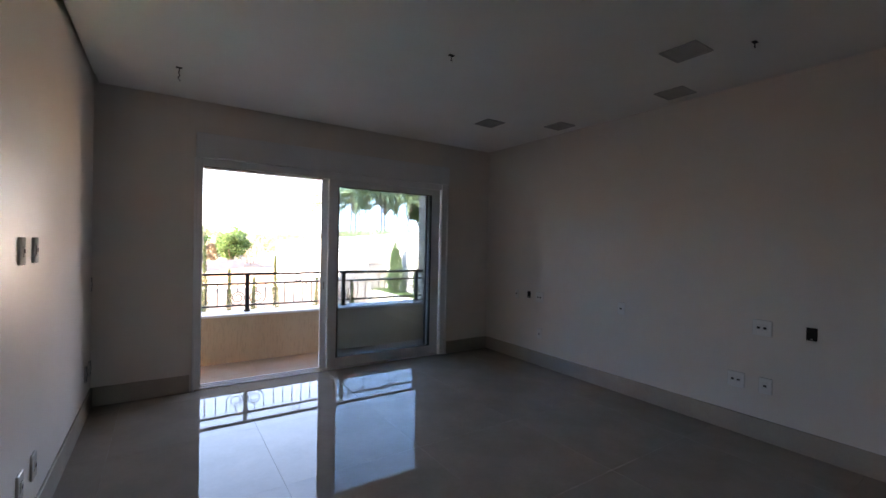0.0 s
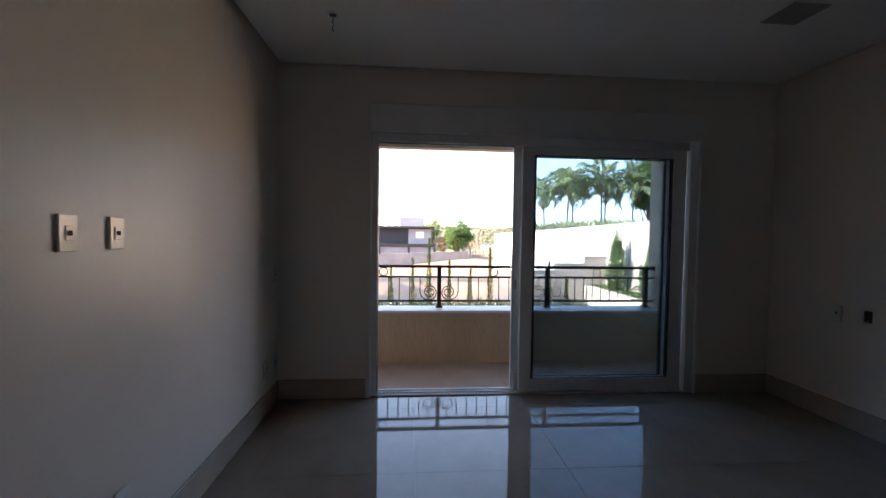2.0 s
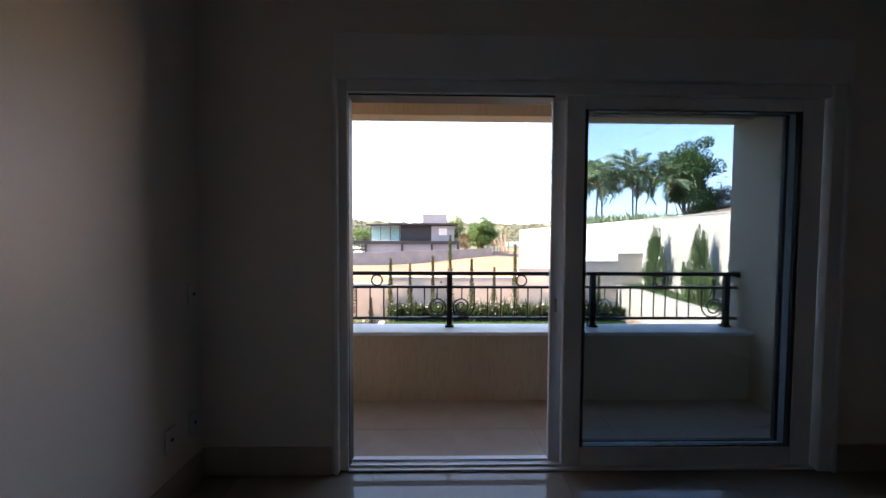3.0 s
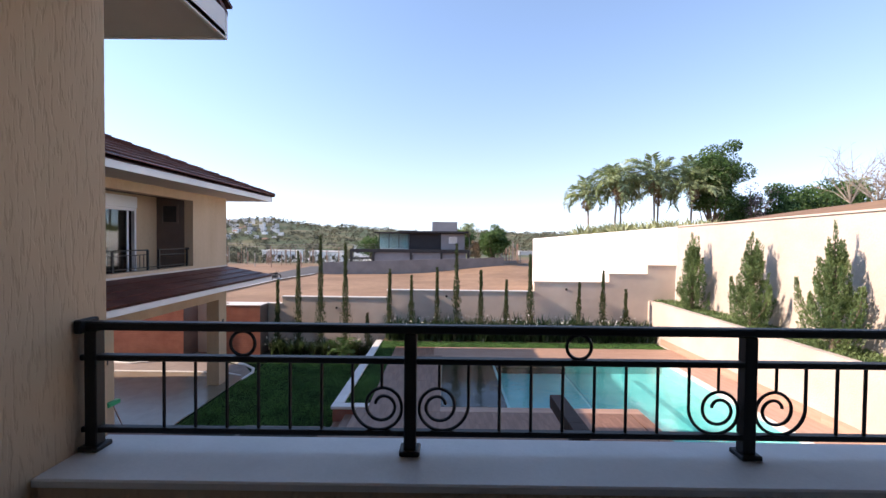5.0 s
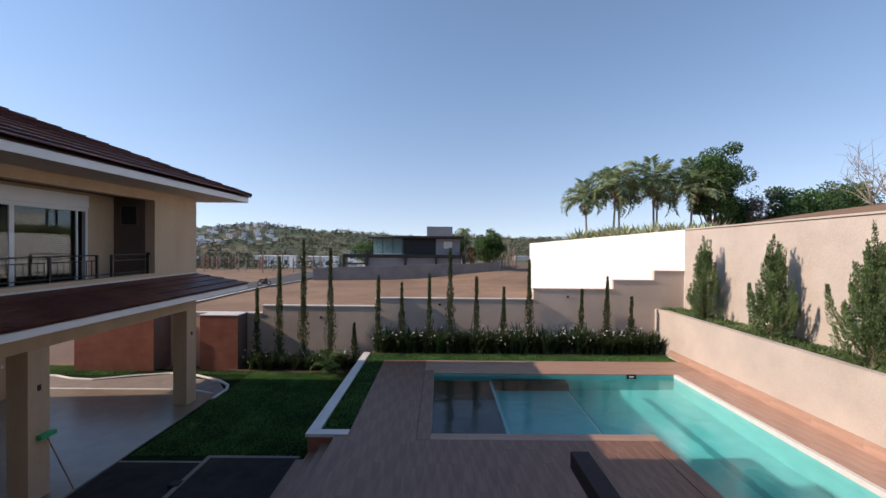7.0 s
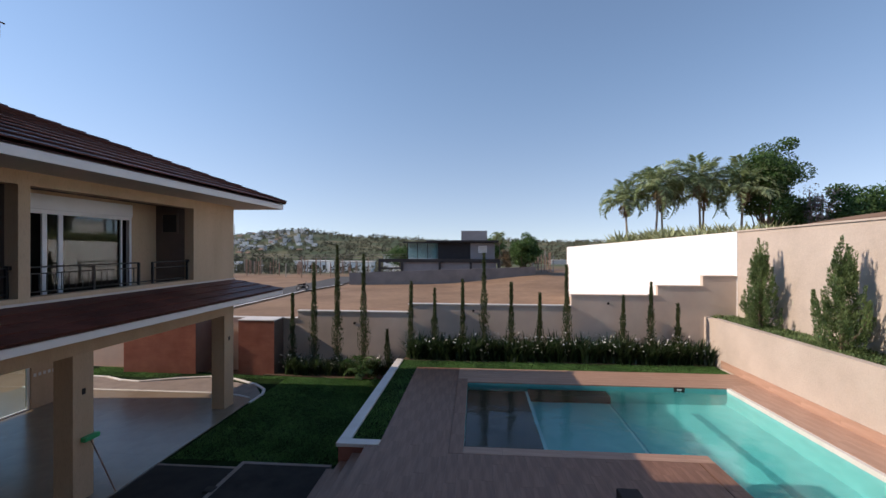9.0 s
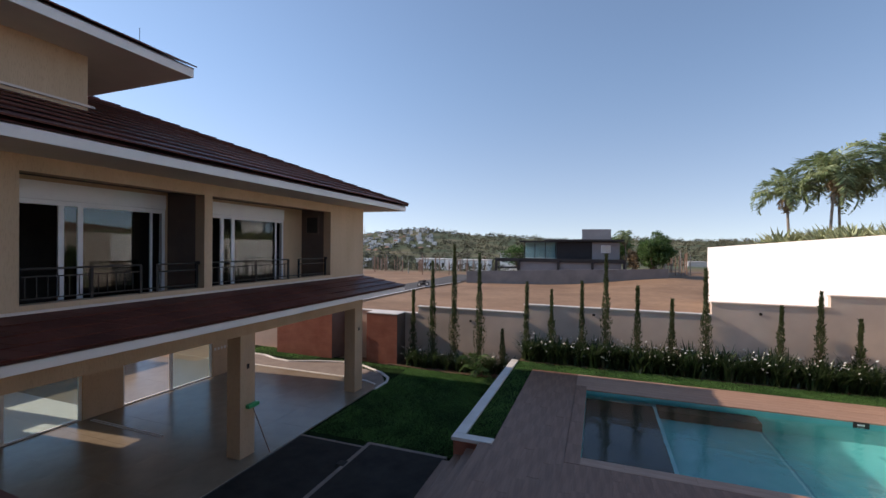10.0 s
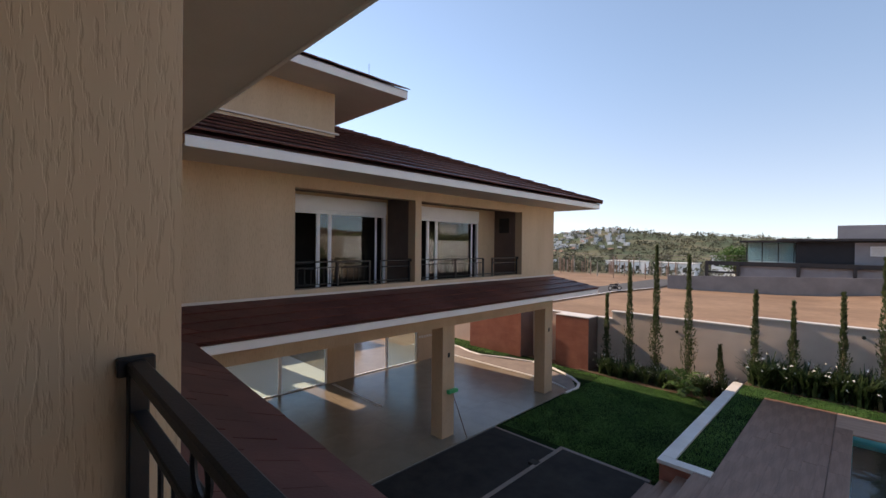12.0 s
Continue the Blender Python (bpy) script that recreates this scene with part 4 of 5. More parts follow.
# pool
WX0, WX1, WY0, WY1, NX, NY = 0.85, 8.5, 8.2, 18.95, 5.70, 14.68
WZ = DZ0 - 0.10
setting("pool", bm_boxes([
    (WX0 - 0.2, WY1, -4.6, WX1 + 0.2, WY1 + 0.2, DZ0 - 0.03), (WX0 - 0.2, NY, -4.6, WX0, WY1, DZ0 - 0.03), (WX1, WY0, -4.6, WX1 + 0.2, WY1, DZ0 - 0.03),
    (WX0 - 0.2, NY - 0.2, -4.6, NX, NY, DZ0 - 0.03), (NX - 0.2, WY0, -4.6, NX, NY - 0.2, DZ0 - 0.03), (NX - 0.2, WY0 - 0.2, -4.6, WX1 + 0.2, WY0, DZ0 - 0.03),
    (WX0, NY, -4.6, 2.68, WY1, -3.35), (2.68, NY, -4.6, 5.0, WY1, -3.7), (5.0, NY, -4.6, WX1, WY1, -4.15), (NX, WY0, -4.6, WX1, NY, -4.15)]), M_POOL, "turquoise mosaic swimming pool with shallow ledges")
setting("pool_ledge", bm_boxes([(WX0, NY, -3.35, 2.60, WY1, -3.344)]), M_SLATE, "dark slate floor of the shallow ledge")
setting("pool_lane", bm_boxes([(7.16, WY0 + 0.3, -4.15, 7.38, 18.3, -4.146), (4.96, NY, -3.7, 5.0, WY1, -3.696)]), M_POOL2, "darker mosaic lines on the pool floor")
setting("pool_step_edge", bm_boxes([(2.60, NY, -3.35, 2.68, WY1, -3.345), (4.90, NY, -3.7, 4.95, WY1, -3.695)]), M_POOL3, "pale mosaic edges of the pool steps")
setting("pool_bench", bm_boxes([(2.68, 18.45, -3.7, 5.0, WY1, -3.12)], 0.01), M_SLATE, "dark bench along the pool wall")
setting("trim_pool_rim", bm_boxes([(WX1 - 0.012, WY0, WZ - 0.012, WX1 + 0.10, WY1 - 0.003, DZ0 + 0.004)], 0.006), M_COPE, "white pool rim along one side")
bm = bmesh.new()
for x0, y0, x1, y1 in ((WX0, NY, WX1, WY1), (NX, WY0, WX1, NY)):
    bm.faces.new([bm.verts.new(v) for v in ((x0, y0, WZ), (x1, y0, WZ), (x1, y1, WZ), (x0, y1, WZ))])
bmesh.ops.remove_doubles(bm, verts=bm.verts[:], dist=0.001)
water = setting("water", bm, M_WATER, "clear turquoise pool water")
water.visible_shadow = False
sk = thing("skimmer", (7.13, WY1, WZ), "black pool skimmer in the pool wall", "skimmer")
part("mouth", bm_boxes([(6.98, WY1 - 0.02, DZ0 - 0.25, 7.29, WY1, DZ0 - 0.004)], 0.004), M_HOLE, sk)
part("flap", bm_boxes([(7.06, WY1 - 0.026, DZ0 - 0.09, 7.2, WY1 - 0.02, DZ0 - 0.05)]), M_PLATE, sk)
t = thing("dark_post", (2.145, 8.15, DZ0), "tall dark brown post with a short arm on the deck", "post")
part("shaft", bm_boxes([(2.07, 8.08, DZ0, 2.22, 8.23, -0.335)], 0.005), M_DARKWOOD, t)
part("arm", bm_boxes([(2.071, 8.23, -0.47, 2.219, 8.93, -0.336)], 0.005), M_DARKWOOD, t)

# deck base, planks and border come last; garden walls
setting("deck_base", bm_boxes([(-0.93, 7.4, -3.6, WX0 - 0.2, 20.45, DZ0 - 0.03), (WX0 - 0.2, WY1 + 0.2, -3.6, 9.6, 20.45, DZ0 - 0.03), (WX1 + 0.2, 7.4, -3.6, 9.6, WY1 + 0.2, DZ0 - 0.03), (WX0 - 0.2, 7.4, -3.6, NX - 0.2, NY - 0.2, DZ0 - 0.03), (NX - 0.2, 7.4, -3.6, WX1 + 0.2, WY0 - 0.2, DZ0 - 0.03)]), M_DECK, "mortar bed under the deck planks")
GX = 9.58
setting("retaining_wall", bm_boxes([(GX, 5.0, -3.6, GX + 0.2, 21.7, -1.20)]), M_GARDEN, "salmon-beige rendered planter wall")
setting("trim_retaining_cap", bm_boxes([(GX - 0.01, 5.0, -1.20, GX + 0.22, 21.72, -1.165)], 0.006), M_GARDEN, "thin rendered cap of the planter wall")
setting("planter_soil", bm_boxes([(GX + 0.2, 5.0, -3.6, 10.75, BY, -1.27)]), M_SOIL, "planter soil under ground cover")
setting("retaining_return", bm_boxes([(GX, 21.7, -3.6, GX + 0.2, BY, -1.20)]), M_GARDEN, "end of the planter wall")


def sloping_wall(y0, y1, x0, x1, mat, name, label):
    bm = bmesh.new()
    f = lambda y: 2.10 - 0.0165 * (y - 14)
    co = [(x, y, z) for y in (y0, y1) for x in (x0, x1) for z in (-4.2, f(y))]
    v = [bm.verts.new(c) for c in co]
    for q in ((0, 2, 3, 1), (4, 5, 7, 6), (0, 1, 5, 4), (2, 6, 7, 3), (1, 3, 7, 5), (0, 4, 6, 2)):
        bm.faces.new([v[i] for i in q])
    bmesh.ops.recalc_face_normals(bm, faces=bm.faces[:])
    setting(name, bm, mat, label)


sloping_wall(4.0, BY - 0.02, 10.75, 10.95, M_GARDEN, "boundary_wall", "salmon-beige rendered boundary wall with sloping top")
sloping_wall(BY - 0.02, 51.5, 10.73, 10.95, M_WHITEWALL, "boundary_wall_white", "white painted boundary wall of the next plot")
bm = bm_boxes([(10.70, 4.0, -0.02, 11.0, BY, 0.03)])
for v in bm.verts:
    v.co.z += 2.10 - 0.0165 * (v.co.y - 14)
setting("trim_boundary_cap", bm, M_GARDEN, "rendered cap of the boundary wall")

# stepped back wall with caps
for i, (x0, x1, zt) in enumerate([(9.53, 10.73, 0.33), (7.91, 9.53, -0.05), (4.73, 7.91, -0.42), (-1.52, 4.73, -0.84), (-6.02, -1.52, -1.17), (-22.0, -6.02, -1.47)]):
    setting("back_wall_" + "abcdef"[i], bm_boxes([(x0, BY, -4.2, x1, BY + 0.18, zt - 0.05)]), M_BACK, "beige-grey rendered garden wall with a stepped top")
    setting("trim_wall_cap_" + "abcdef"[i], bm_boxes([(x0 - 0.03 * (i != 0), BY - 0.03, zt - 0.05, x1, BY + 0.21, zt)], 0.006), M_COPE if i > 2 else M_BACK, "thin cap on the garden wall")
for x, z in [(6.1, -0.75), (1.0, -1.1), (-3.7, -1.65), (-6.7, -1.7)]:
    t = thing("wall_spout", (x, BY, z), "small round dark drain hole in the garden wall", "drain")
    part("pipe", bm_tube([(x, BY - 0.02, z), (x, BY + 0.02, z)], 0.05, 10), M_HOLE, t)


def brick_pier(x0, x1, y0, y1, z1, tagname):
    t = thing(tagname, ((x0 + x1) / 2, y0, LZ), "brick-red clad pier standing against the garden wall", "pier", kind="structure")
    part("core", bm_boxes([(x0 + 0.02, y0 + 0.02, -3.6, x1 - 0.02, y1, z1 - 0.06)]), M_BRICK, t)
    # flank away from the sun: its shade is put in as dark brown
    part("side", bm_boxes([(x1 - 0.02, y0 + 0.021, -3.6, x1, y1, z1 - 0.06)]), M_BROWN, t)
    part("cap", bm_boxes([(x0 - 0.015, y0 - 0.015, z1 - 0.06, x1 + 0.015, y1, z1 - 0.02)], 0.006), M_COPE, t)
    rows = int((z1 - 0.06 + 3.6) / 0.075)
    vs, fs = [], []
    for r in range(rows):
        z = -3.6 + 0.075 * r
        n = max(1, round((x1 - x0) / 0.24))
        w = (x1 - x0) / n
        off = 0.5 * w * (r % 2)
        xs2 = [x0] + [x0 + off + w * k for k in range(0 if off else 1, n + (1 if off else 0))] + [x1]
        for a, b in zip(xs2, xs2[1:]):
            a, b = min(a, x1), min(b, x1)
            if b - a < 0.03:
                continue
            o = len(vs)
            d = random.uniform(0, 0.003)
            vs += [(a + 0.002, y0 + d, z + 0.002), (b - 0.002, y0 + d, z + 0.002), (b - 0.002, y0 + d, z + 0.073), (a + 0.002, y0 + d, z + 0.073), (a + 0.002, y0 + 0.02, z + 0.002), (b - 0.002, y0 + 0.02, z + 0.002), (b - 0.002, y0 + 0.02, z + 0.073), (a + 0.002, y0 + 0.02, z + 0.073)]
            fs += [(o, o + 1, o + 2, o + 3), (o, o + 4, o + 5, o + 1), (o + 2, o + 6, o + 7, o + 3), (o + 1, o + 5, o + 6, o + 2), (o, o + 3, o + 7, o + 4)]
    tagged(part("brickwork", data_mesh("brickwork", vs, fs, M_BRICK), M_BRICK, t), kind="stuff")


brick_pier(-8.05, -6.62, 21.5, BY, -1.42, "brick_pier")
brick_pier(-12.6, -9.65, 21.3, BY, -1.42, "brick_pier")

# broom leaning on the column
t = thing("broom", (-6.05, 13.75, -3.5), "broom with a green head leaning upside down on the column", "broom")
part("stick", bm_tube([(-6.05, 13.75, -3.5), (-6.33, 13.5, -2.37)], 0.012, 8), M_ORANGE, t)
part("head", bm_boxes([(-6.385, 13.34, -2.38, -6.275, 13.66, -2.29)], 0.01), M_GREENPL, t)

# ---- planting ----
def leaf_quads(verts, faces, p, d, up, length, width, rng):
    """One folded leaf from p along d."""
    d = d.normalized()
    s = d.cross(up)
    s = s.normalized() if s.length > 1e-4 else Vector((1, 0, 0))
    o = len(verts)
    m = p + d * length * 0.5 + up * length * rng.uniform(-0.05, 0.12)
    verts += [p, m + s * width * 0.5, p + d * length, m - s * width * 0.5]
    faces.append((o, o + 1, o + 2, o + 3))


def rvec(rng):
    while True:
        v = Vector((rng.uniform(-1, 1), rng.uniform(-1, 1), rng.uniform(-1, 1)))
        if 0.05 < v.length < 1:
            return v.normalized()


def cypress(x, y, z0, z1, seed, spread=0.11):
    rng = random.Random(seed)
    h = z1 - z0
    t = thing("cypress_tree", (x, y, z0), "slender young cypress standing against the garden wall", "cypress", "cypresses along the wall")
    lean = rng.uniform(-0.03, 0.03)
    part("trunk", bm_tube([(x + lean * k / 5, y, z0 + h * 0.95 * k / 5) for k in range(6)], 0.02, 6, radii=[0.028 - 0.0045 * k for k in range(6)]), M_BARK, t)
    vs, fs = [], []
    n = int(520 * h)
    bare = rng.uniform(0.0, 0.08)
    for i in range(n):
        f = rng.random() ** 0.9
        f = bare + (1 - bare) * f
        prof = spread * (0.55 + 0.75 * math.sin(min(1, (f + 0.12) * 1.25) * math.pi) ** 0.8) * (1 - f ** 6) + 0.012
        prof *= 0.75 + 0.5 * noise.noise(Vector((f * 9, seed * 3.1, 0)))
        if f < 0.45:
            prof *= 1.5 if rng.random() < 0.45 else 0.65
        a, r = rng.uniform(0, 6.283), prof * math.sqrt(rng.random())
        p = Vector((x + lean * f + r * math.cos(a), y + r * math.sin(a), z0 + h * f))
        d = Vector((math.cos(a) * 0.45, math.sin(a) * 0.45, 1.0)) + rvec(rng) * 0.35
        leaf_quads(vs, fs, p, d, rvec(rng), rng.uniform(0.06, 0.13), rng.uniform(0.02, 0.04), rng)
    part("crown", data_mesh("crown", vs, fs, M_CYPL), M_CYPL, t)


for i, (x, zt) in enumerate([(-6.07, -0.5), (-5.2, 0.73), (-4.27, 1.4), (-3.22, 1.07), (-2.28, -1.85), (-1.4, 0.02), (-0.46, -0.24), (0.6, 0.1), (1.42, 1.11), (2.42, 0.01), (3.47, -0.39), (4.49, 0.69), (6.5, -0.46), (7.49, 0.04), (8.45, -0.73)]):
    cypress(x, 21.9, LZ if x < -1.6 else DZ0 - 0.03, zt, 10 + i, 0.13 if zt > 0.5 else 0.10)


def juniper(x, y, z0, h, seed, arms):
    """A twisted juniper: several flame-shaped spires over one base, with side arms."""
    rng = random.Random(seed)
    t = thing("juniper_tree", (x, y, z0), "bushy green twisted juniper in the raised planter", "juniper", "junipers in the planter")
    part("trunk", bm_tube([(x, y, z0), (x + 0.03, y, z0 + h * 0.4), (x, y + 0.04, z0 + h * 0.85)], 0.05, 7, radii=[0.07, 0.045, 0.015]), M_BARK, t)
    vs, fs = [], []

    def plume(p0, p1, p2, rad, count):
        """A tapering tuft of scale-leaf sprays along a bent line."""
        for i in range(count):
            f = rng.random() ** 0.8
            c = p0 * (1 - f) ** 2 + p1 * 2 * f * (1 - f) + p2 * f * f
            way = ((p1 - p0) * (1 - f) + (p2 - p1) * f).normalized()
            r = (rad * min(1.0, 0.45 + f * 2.6) * (1 - f) ** 0.75 + 0.004) * rng.random() ** 0.45
            side = rvec(rng)
            side = (side - way * side.dot(way)).normalized()
            leaf_quads(vs, fs, c + side * r, way + side * 0.5 + rvec(rng) * 0.2, rvec(rng), rng.uniform(0.045, 0.10), rng.uniform(0.014, 0.028), rng)

    def flame(bx, by, bz, tx, ty, tz, rad, count):
        p0, p2 = Vector((bx, by, bz)), Vector((tx, ty, tz))
        plume(p0, p0.lerp(p2, 0.5) + Vector((0, (ty - by) * 0.3, -0.12 * (tz - bz))), p2, rad, count)

    base = Vector((x, y, z0))
    for k in range(7):                     # leading spires
        a, r = k * 2.4 + seed, 0.0 if k == 0 else rng.uniform(0.05, 0.17)
        out = Vector((math.cos(a) * r, math.sin(a) * r * 1.4, 0))
        top = h * (1.0 if k == 0 else rng.uniform(0.72, 0.95))
        plume(base + out * 0.4 + Vector((0, 0, 0.1)), base + out * 1.2 + Vector((0, 0, top * 0.5)), base + out * 1.25 + rvec(rng) * 0.06 + Vector((0, 0, top)), 0.13, 460)
    for k in range(96):                    # side plumes, longest low down
        f, a = rng.random() ** 1.35 * 0.8, k * 2.4 + rng.uniform(-0.4, 0.4)
        reach = (0.52 * (1 - f) ** 0.9 + 0.04) * rng.uniform(0.65, 1.12)
        out = Vector((math.cos(a) * 0.85, math.sin(a) * 1.1, 0)) * reach
        p0 = base + out * 0.2 + Vector((0, 0, h * f * 0.9 - 0.02))
        ln = rng.uniform(0.42, 0.85) * (1.05 - 0.45 * f)
        plume(p0, p0 + out * 0.85 + Vector((0, 0, ln * 0.22)), p0 + out * 0.9 + rvec(rng) * 0.05 + Vector((0, 0, ln)), rng.uniform(0.055, 0.095), 130)
    part("crown", data_mesh("crown", vs, fs, M_JUNI), M_JUNI, t)
    for ay, az, ah in arms:
        vs, fs = [], []
        br = [(x, y + ay * 0.2, z0 + 0.25), (x - 0.05, y + ay * 0.7, z0 + az), (x - 0.05, y + ay, z0 + az + ah * 0.5), (x - 0.05, y + ay * 1.05, z0 + az + ah)]
        b = part("branch", bm_tube(br, 0.02, 6, radii=[0.035, 0.025, 0.015, 0.006]), M_BARK, t)
        flame(x - 0.05, y + ay * 0.75, z0 + az - 0.1, x - 0.05, y + ay * 1.08, z0 + az + ah, 0.13, 520)
        part("tuft", data_mesh("tuft", vs, fs, M_JUNI), M_JUNI, b)


juniper(10.15, 20.1, -1.25, 2.9, 3, [])
juniper(10.15, 17.1, -1.25, 2.9, 4, [(0.75, 0.7, 0.75), (-0.75, 0.55, 0.8)])
juniper(10.15, 14.4, -1.25, 3.05, 5, [(0.95, 0.75, 0.9), (0.55, 0.85, 0.45), (-0.7, 0.7, 0.9)])
juniper(10.15, 11.6, -1.25, 2.9, 6, [])

# ground cover in the planter
rng = random.Random(21)
vs, fs = [], []
for i in range(16000):
    p = Vector((rng.uniform(GX + 0.2, 10.74), rng.uniform(9.0, BY - 0.05), -1.27 + rng.uniform(0, 0.02)))
    h = 0.09 + 0.06 * noise.noise(p * 2.0)
    p.z += rng.random() * max(0.02, h)
    leaf_quads(vs, fs, p, Vector((rng.uniform(-1, 1), rng.uniform(-1, 1), 0.8)), Vector((0, 0, 1)), rng.uniform(0.05, 0.10), rng.uniform(0.025, 0.045), rng)
tagged(new("ground_cover", data_mesh("ground_cover", vs, fs, M_JUNI)), "low green ground cover filling the raised planter", "ground cover", kind="stuff")


def clump_mesh(seed, h, n, flowers):
    rng = random.Random(seed)
    vs, fs = [], []
    for i in range(n):
        a, lean = rng.uniform(0, 6.283), rng.uniform(0.15, 0.85)
        hh, w = h * rng.uniform(0.5, 0.95), rng.uniform(0.016, 0.036)
        s = Vector((-math.sin(a), math.cos(a), 0))
        p0 = Vector((rng.gauss(0, 0.07), rng.gauss(0, 0.07), 0))
        o = len(vs)
        for k in range(4):
            f = k / 3
            c = p0 + Vector((math.cos(a), math.sin(a), 0)) * lean * hh * f ** 1.6 + Vector((0, 0, hh * (f - 0.35 * lean * f ** 3)))
            ww = w * (1 - 0.85 * f ** 2)
            vs += [c - s * ww, c + s * ww]
        fs += [(o, o + 1, o + 3, o + 2), (o + 2, o + 3, o + 5, o + 4), (o + 4, o + 5, o + 7, o + 6)]
    leaves = data_mesh("leaves", vs, fs, M_STRAP)
    vs, fs = [], []
    for i in range(flowers):
        c = Vector((rng.gauss(0, 0.24), rng.gauss(0, 0.24), h * rng.uniform(0.3, 0.92)))
        for k in range(5):
            leaf_quads(vs, fs, c, rvec(rng) + Vector((0, -0.3, 0.5)), rvec(rng), 0.04, 0.03, rng)
    return leaves, data_mesh("flowers", vs, fs, M_FLOWER)


CLUMPS = [clump_mesh(40 + k, 0.88 + 0.07 * k, 62, f) for k, f in enumerate((5, 2, 8, 3))]


def clump(x, y, z, k, turn, size):
    t = thing("flowering_clump", (x, y, z), "strap-leaved border plant with small white flowers", "border plant", "flowering border")
    for nm, me in zip(("leaves", "flowers"), CLUMPS[k]):
        ob = tagged(new(nm, me), kind="stuff")
        ob.parent = t
    t.matrix_basis = Matrix.Translation((x, y, z)) @ Matrix.Rotation(turn, 4, "Z") @ Matrix.Diagonal((size, size, size, 1))


rng = random.Random(5)
for row, y in enumerate((21.62, 21.8, 22.0)):
    for k in range(36):
        x = -1.35 + k * 0.305 + rng.uniform(-0.09, 0.09)
        if x < 9.4:
            clump(x, y + rng.uniform(-0.08, 0.08), DZ0 - 0.03, rng.randrange(4), rng.uniform(0, 6.28), rng.uniform(0.8, 1.28))
for k in range(34):
    x = rng.uniform(-6.3, -1.95)
    clump(x, rng.uniform(21.5, 21.95), LZ, rng.randrange(4), rng.uniform(0, 6.28), rng.uniform(0.6, 1.0))


def frond_mesh(name, length, leaflets, mat, droop, width=0.05, seed=0):
    """A palm frond along +x: a bent rib with leaflets hanging to both sides."""
    rng = random.Random(seed)
    vs, fs = [], []
    rib = []
    for k in range(leaflets + 1):
        f = k / leaflets
        rib.append(Vector((length * (0.95 * f - 0.30 * droop * f ** 3), 0, length * (0.45 * f - 0.75 * droop * f ** 2.6))))
    for k in range(leaflets):
        f = k / leaflets
        a, b = rib[k], rib[k + 1]
        o = len(vs)
        w = 0.012 * (1 - f) + 0.004
        vs += [a + Vector((0, -w, 0)), a + Vector((0, w, 0)), b + Vector((0, w, 0)), b + Vector((0, -w, 0))]
        fs.append((o, o + 1, o + 2, o + 3))
        if f > 0.1:
            ll = length * 0.27 * math.sin(math.pi * min(1, 0.15 + f * 0.85)) ** 0.6
            for s in (-1, 1):
                d = Vector((0.55, s * 0.7, -0.42 + rng.uniform(-0.4, 0.4)))
                leaf_quads(vs, fs, a, d, Vector((0.3, 0, 1)), ll * rng.uniform(0.8, 1.1), width, rng)
    return data_mesh(name, vs, fs, mat)


FR_BIG = [frond_mesh("frond", 3.0, 46, M_PALML, d, 0.10, k) for k, d in enumerate((0.65, 0.95, 1.35))]
FR_DRY = frond_mesh("dry_frond", 2.2, 18, M_DRY, 1.5, 0.12, 9)
FR_SMALL = [frond_mesh("frond", 0.95, 18, M_LEAF, d, 0.045, 30 + k) for k, d in enumerate((0.5, 0.9))]


def palm(x, y, z0, h, seed, size=1.0, label="tall palm with arching fronds behind the boundary wall", small=False):
    rng = random.Random(seed)
    t = thing("palm_tree", (x, y, z0), label, "palm", "" if small else "palms behind the wall")
    lean = rng.uniform(-0.4, 0.4) * (0.1 if small else 1)
    r = 0.05 if small else 0.095
    part("trunk", bm_tube([(x + lean * (k / 8) ** 2, y, z0 + h * k / 8) for k in range(9)], r, 8, radii=[r * (1.25 - 0.35 * k / 8) for k in range(9)]), M_PALMBARK, t)
    n = 16 if small else 23
    for k in range(n):
        a = k * 2.4 + rng.uniform(-0.2, 0.2)
        lift = -0.55 + 1.85 * (k / n) + rng.uniform(-0.1, 0.1)
        ob = part("frond", rng.choice(FR_SMALL if small else FR_BIG), None, t)
        ob.matrix_parent_inverse = Matrix.Identity(4)
        s = size * rng.uniform(0.85, 1.1)
        ob.matrix_basis = Matrix.Translation((lean, 0, h)) @ Matrix.Rotation(a, 4, "Z") @ Matrix.Rotation(-lift * 0.9, 4, "Y") @ Matrix.Diagonal((s, s, s, 1))
    if not small:
        for k in range(5):
            ob = part("dry_frond", FR_DRY, None, t)
            ob.matrix_parent_inverse = Matrix.Identity(4)
            ob.matrix_basis = Matrix.Translation((lean, 0, h - 0.2)) @ Matrix.Rotation(k * 1.3 + seed, 4, "Z") @ Matrix.Rotation(0.95, 4, "Y") @ Matrix.Diagonal((0.8, 0.8, 0.8, 1))


for x, y, h, s in [(15.7, 46.5, 6.4, 1), (17.5, 45.0, 7.5, 2), (19.5, 48.0, 7.0, 3), (21.7, 45.5, 7.9, 4), (23.4, 48.5, 7.2, 5), (24.8, 45.0, 7.3, 6)]:
    z = height(x, y)
    palm(x - 0.4, y, z, h - z - 0.6, s, 1.3 if s % 2 == 0 else 1.05)
palm(45.0, 50.0, height(45, 50), 6.9 - height(45, 50), 12, 0.9)
palm(-3.1, 21.1, LZ, 0.32, 31, 1.05, "small garden palm with spiky fronds in the bed", True)


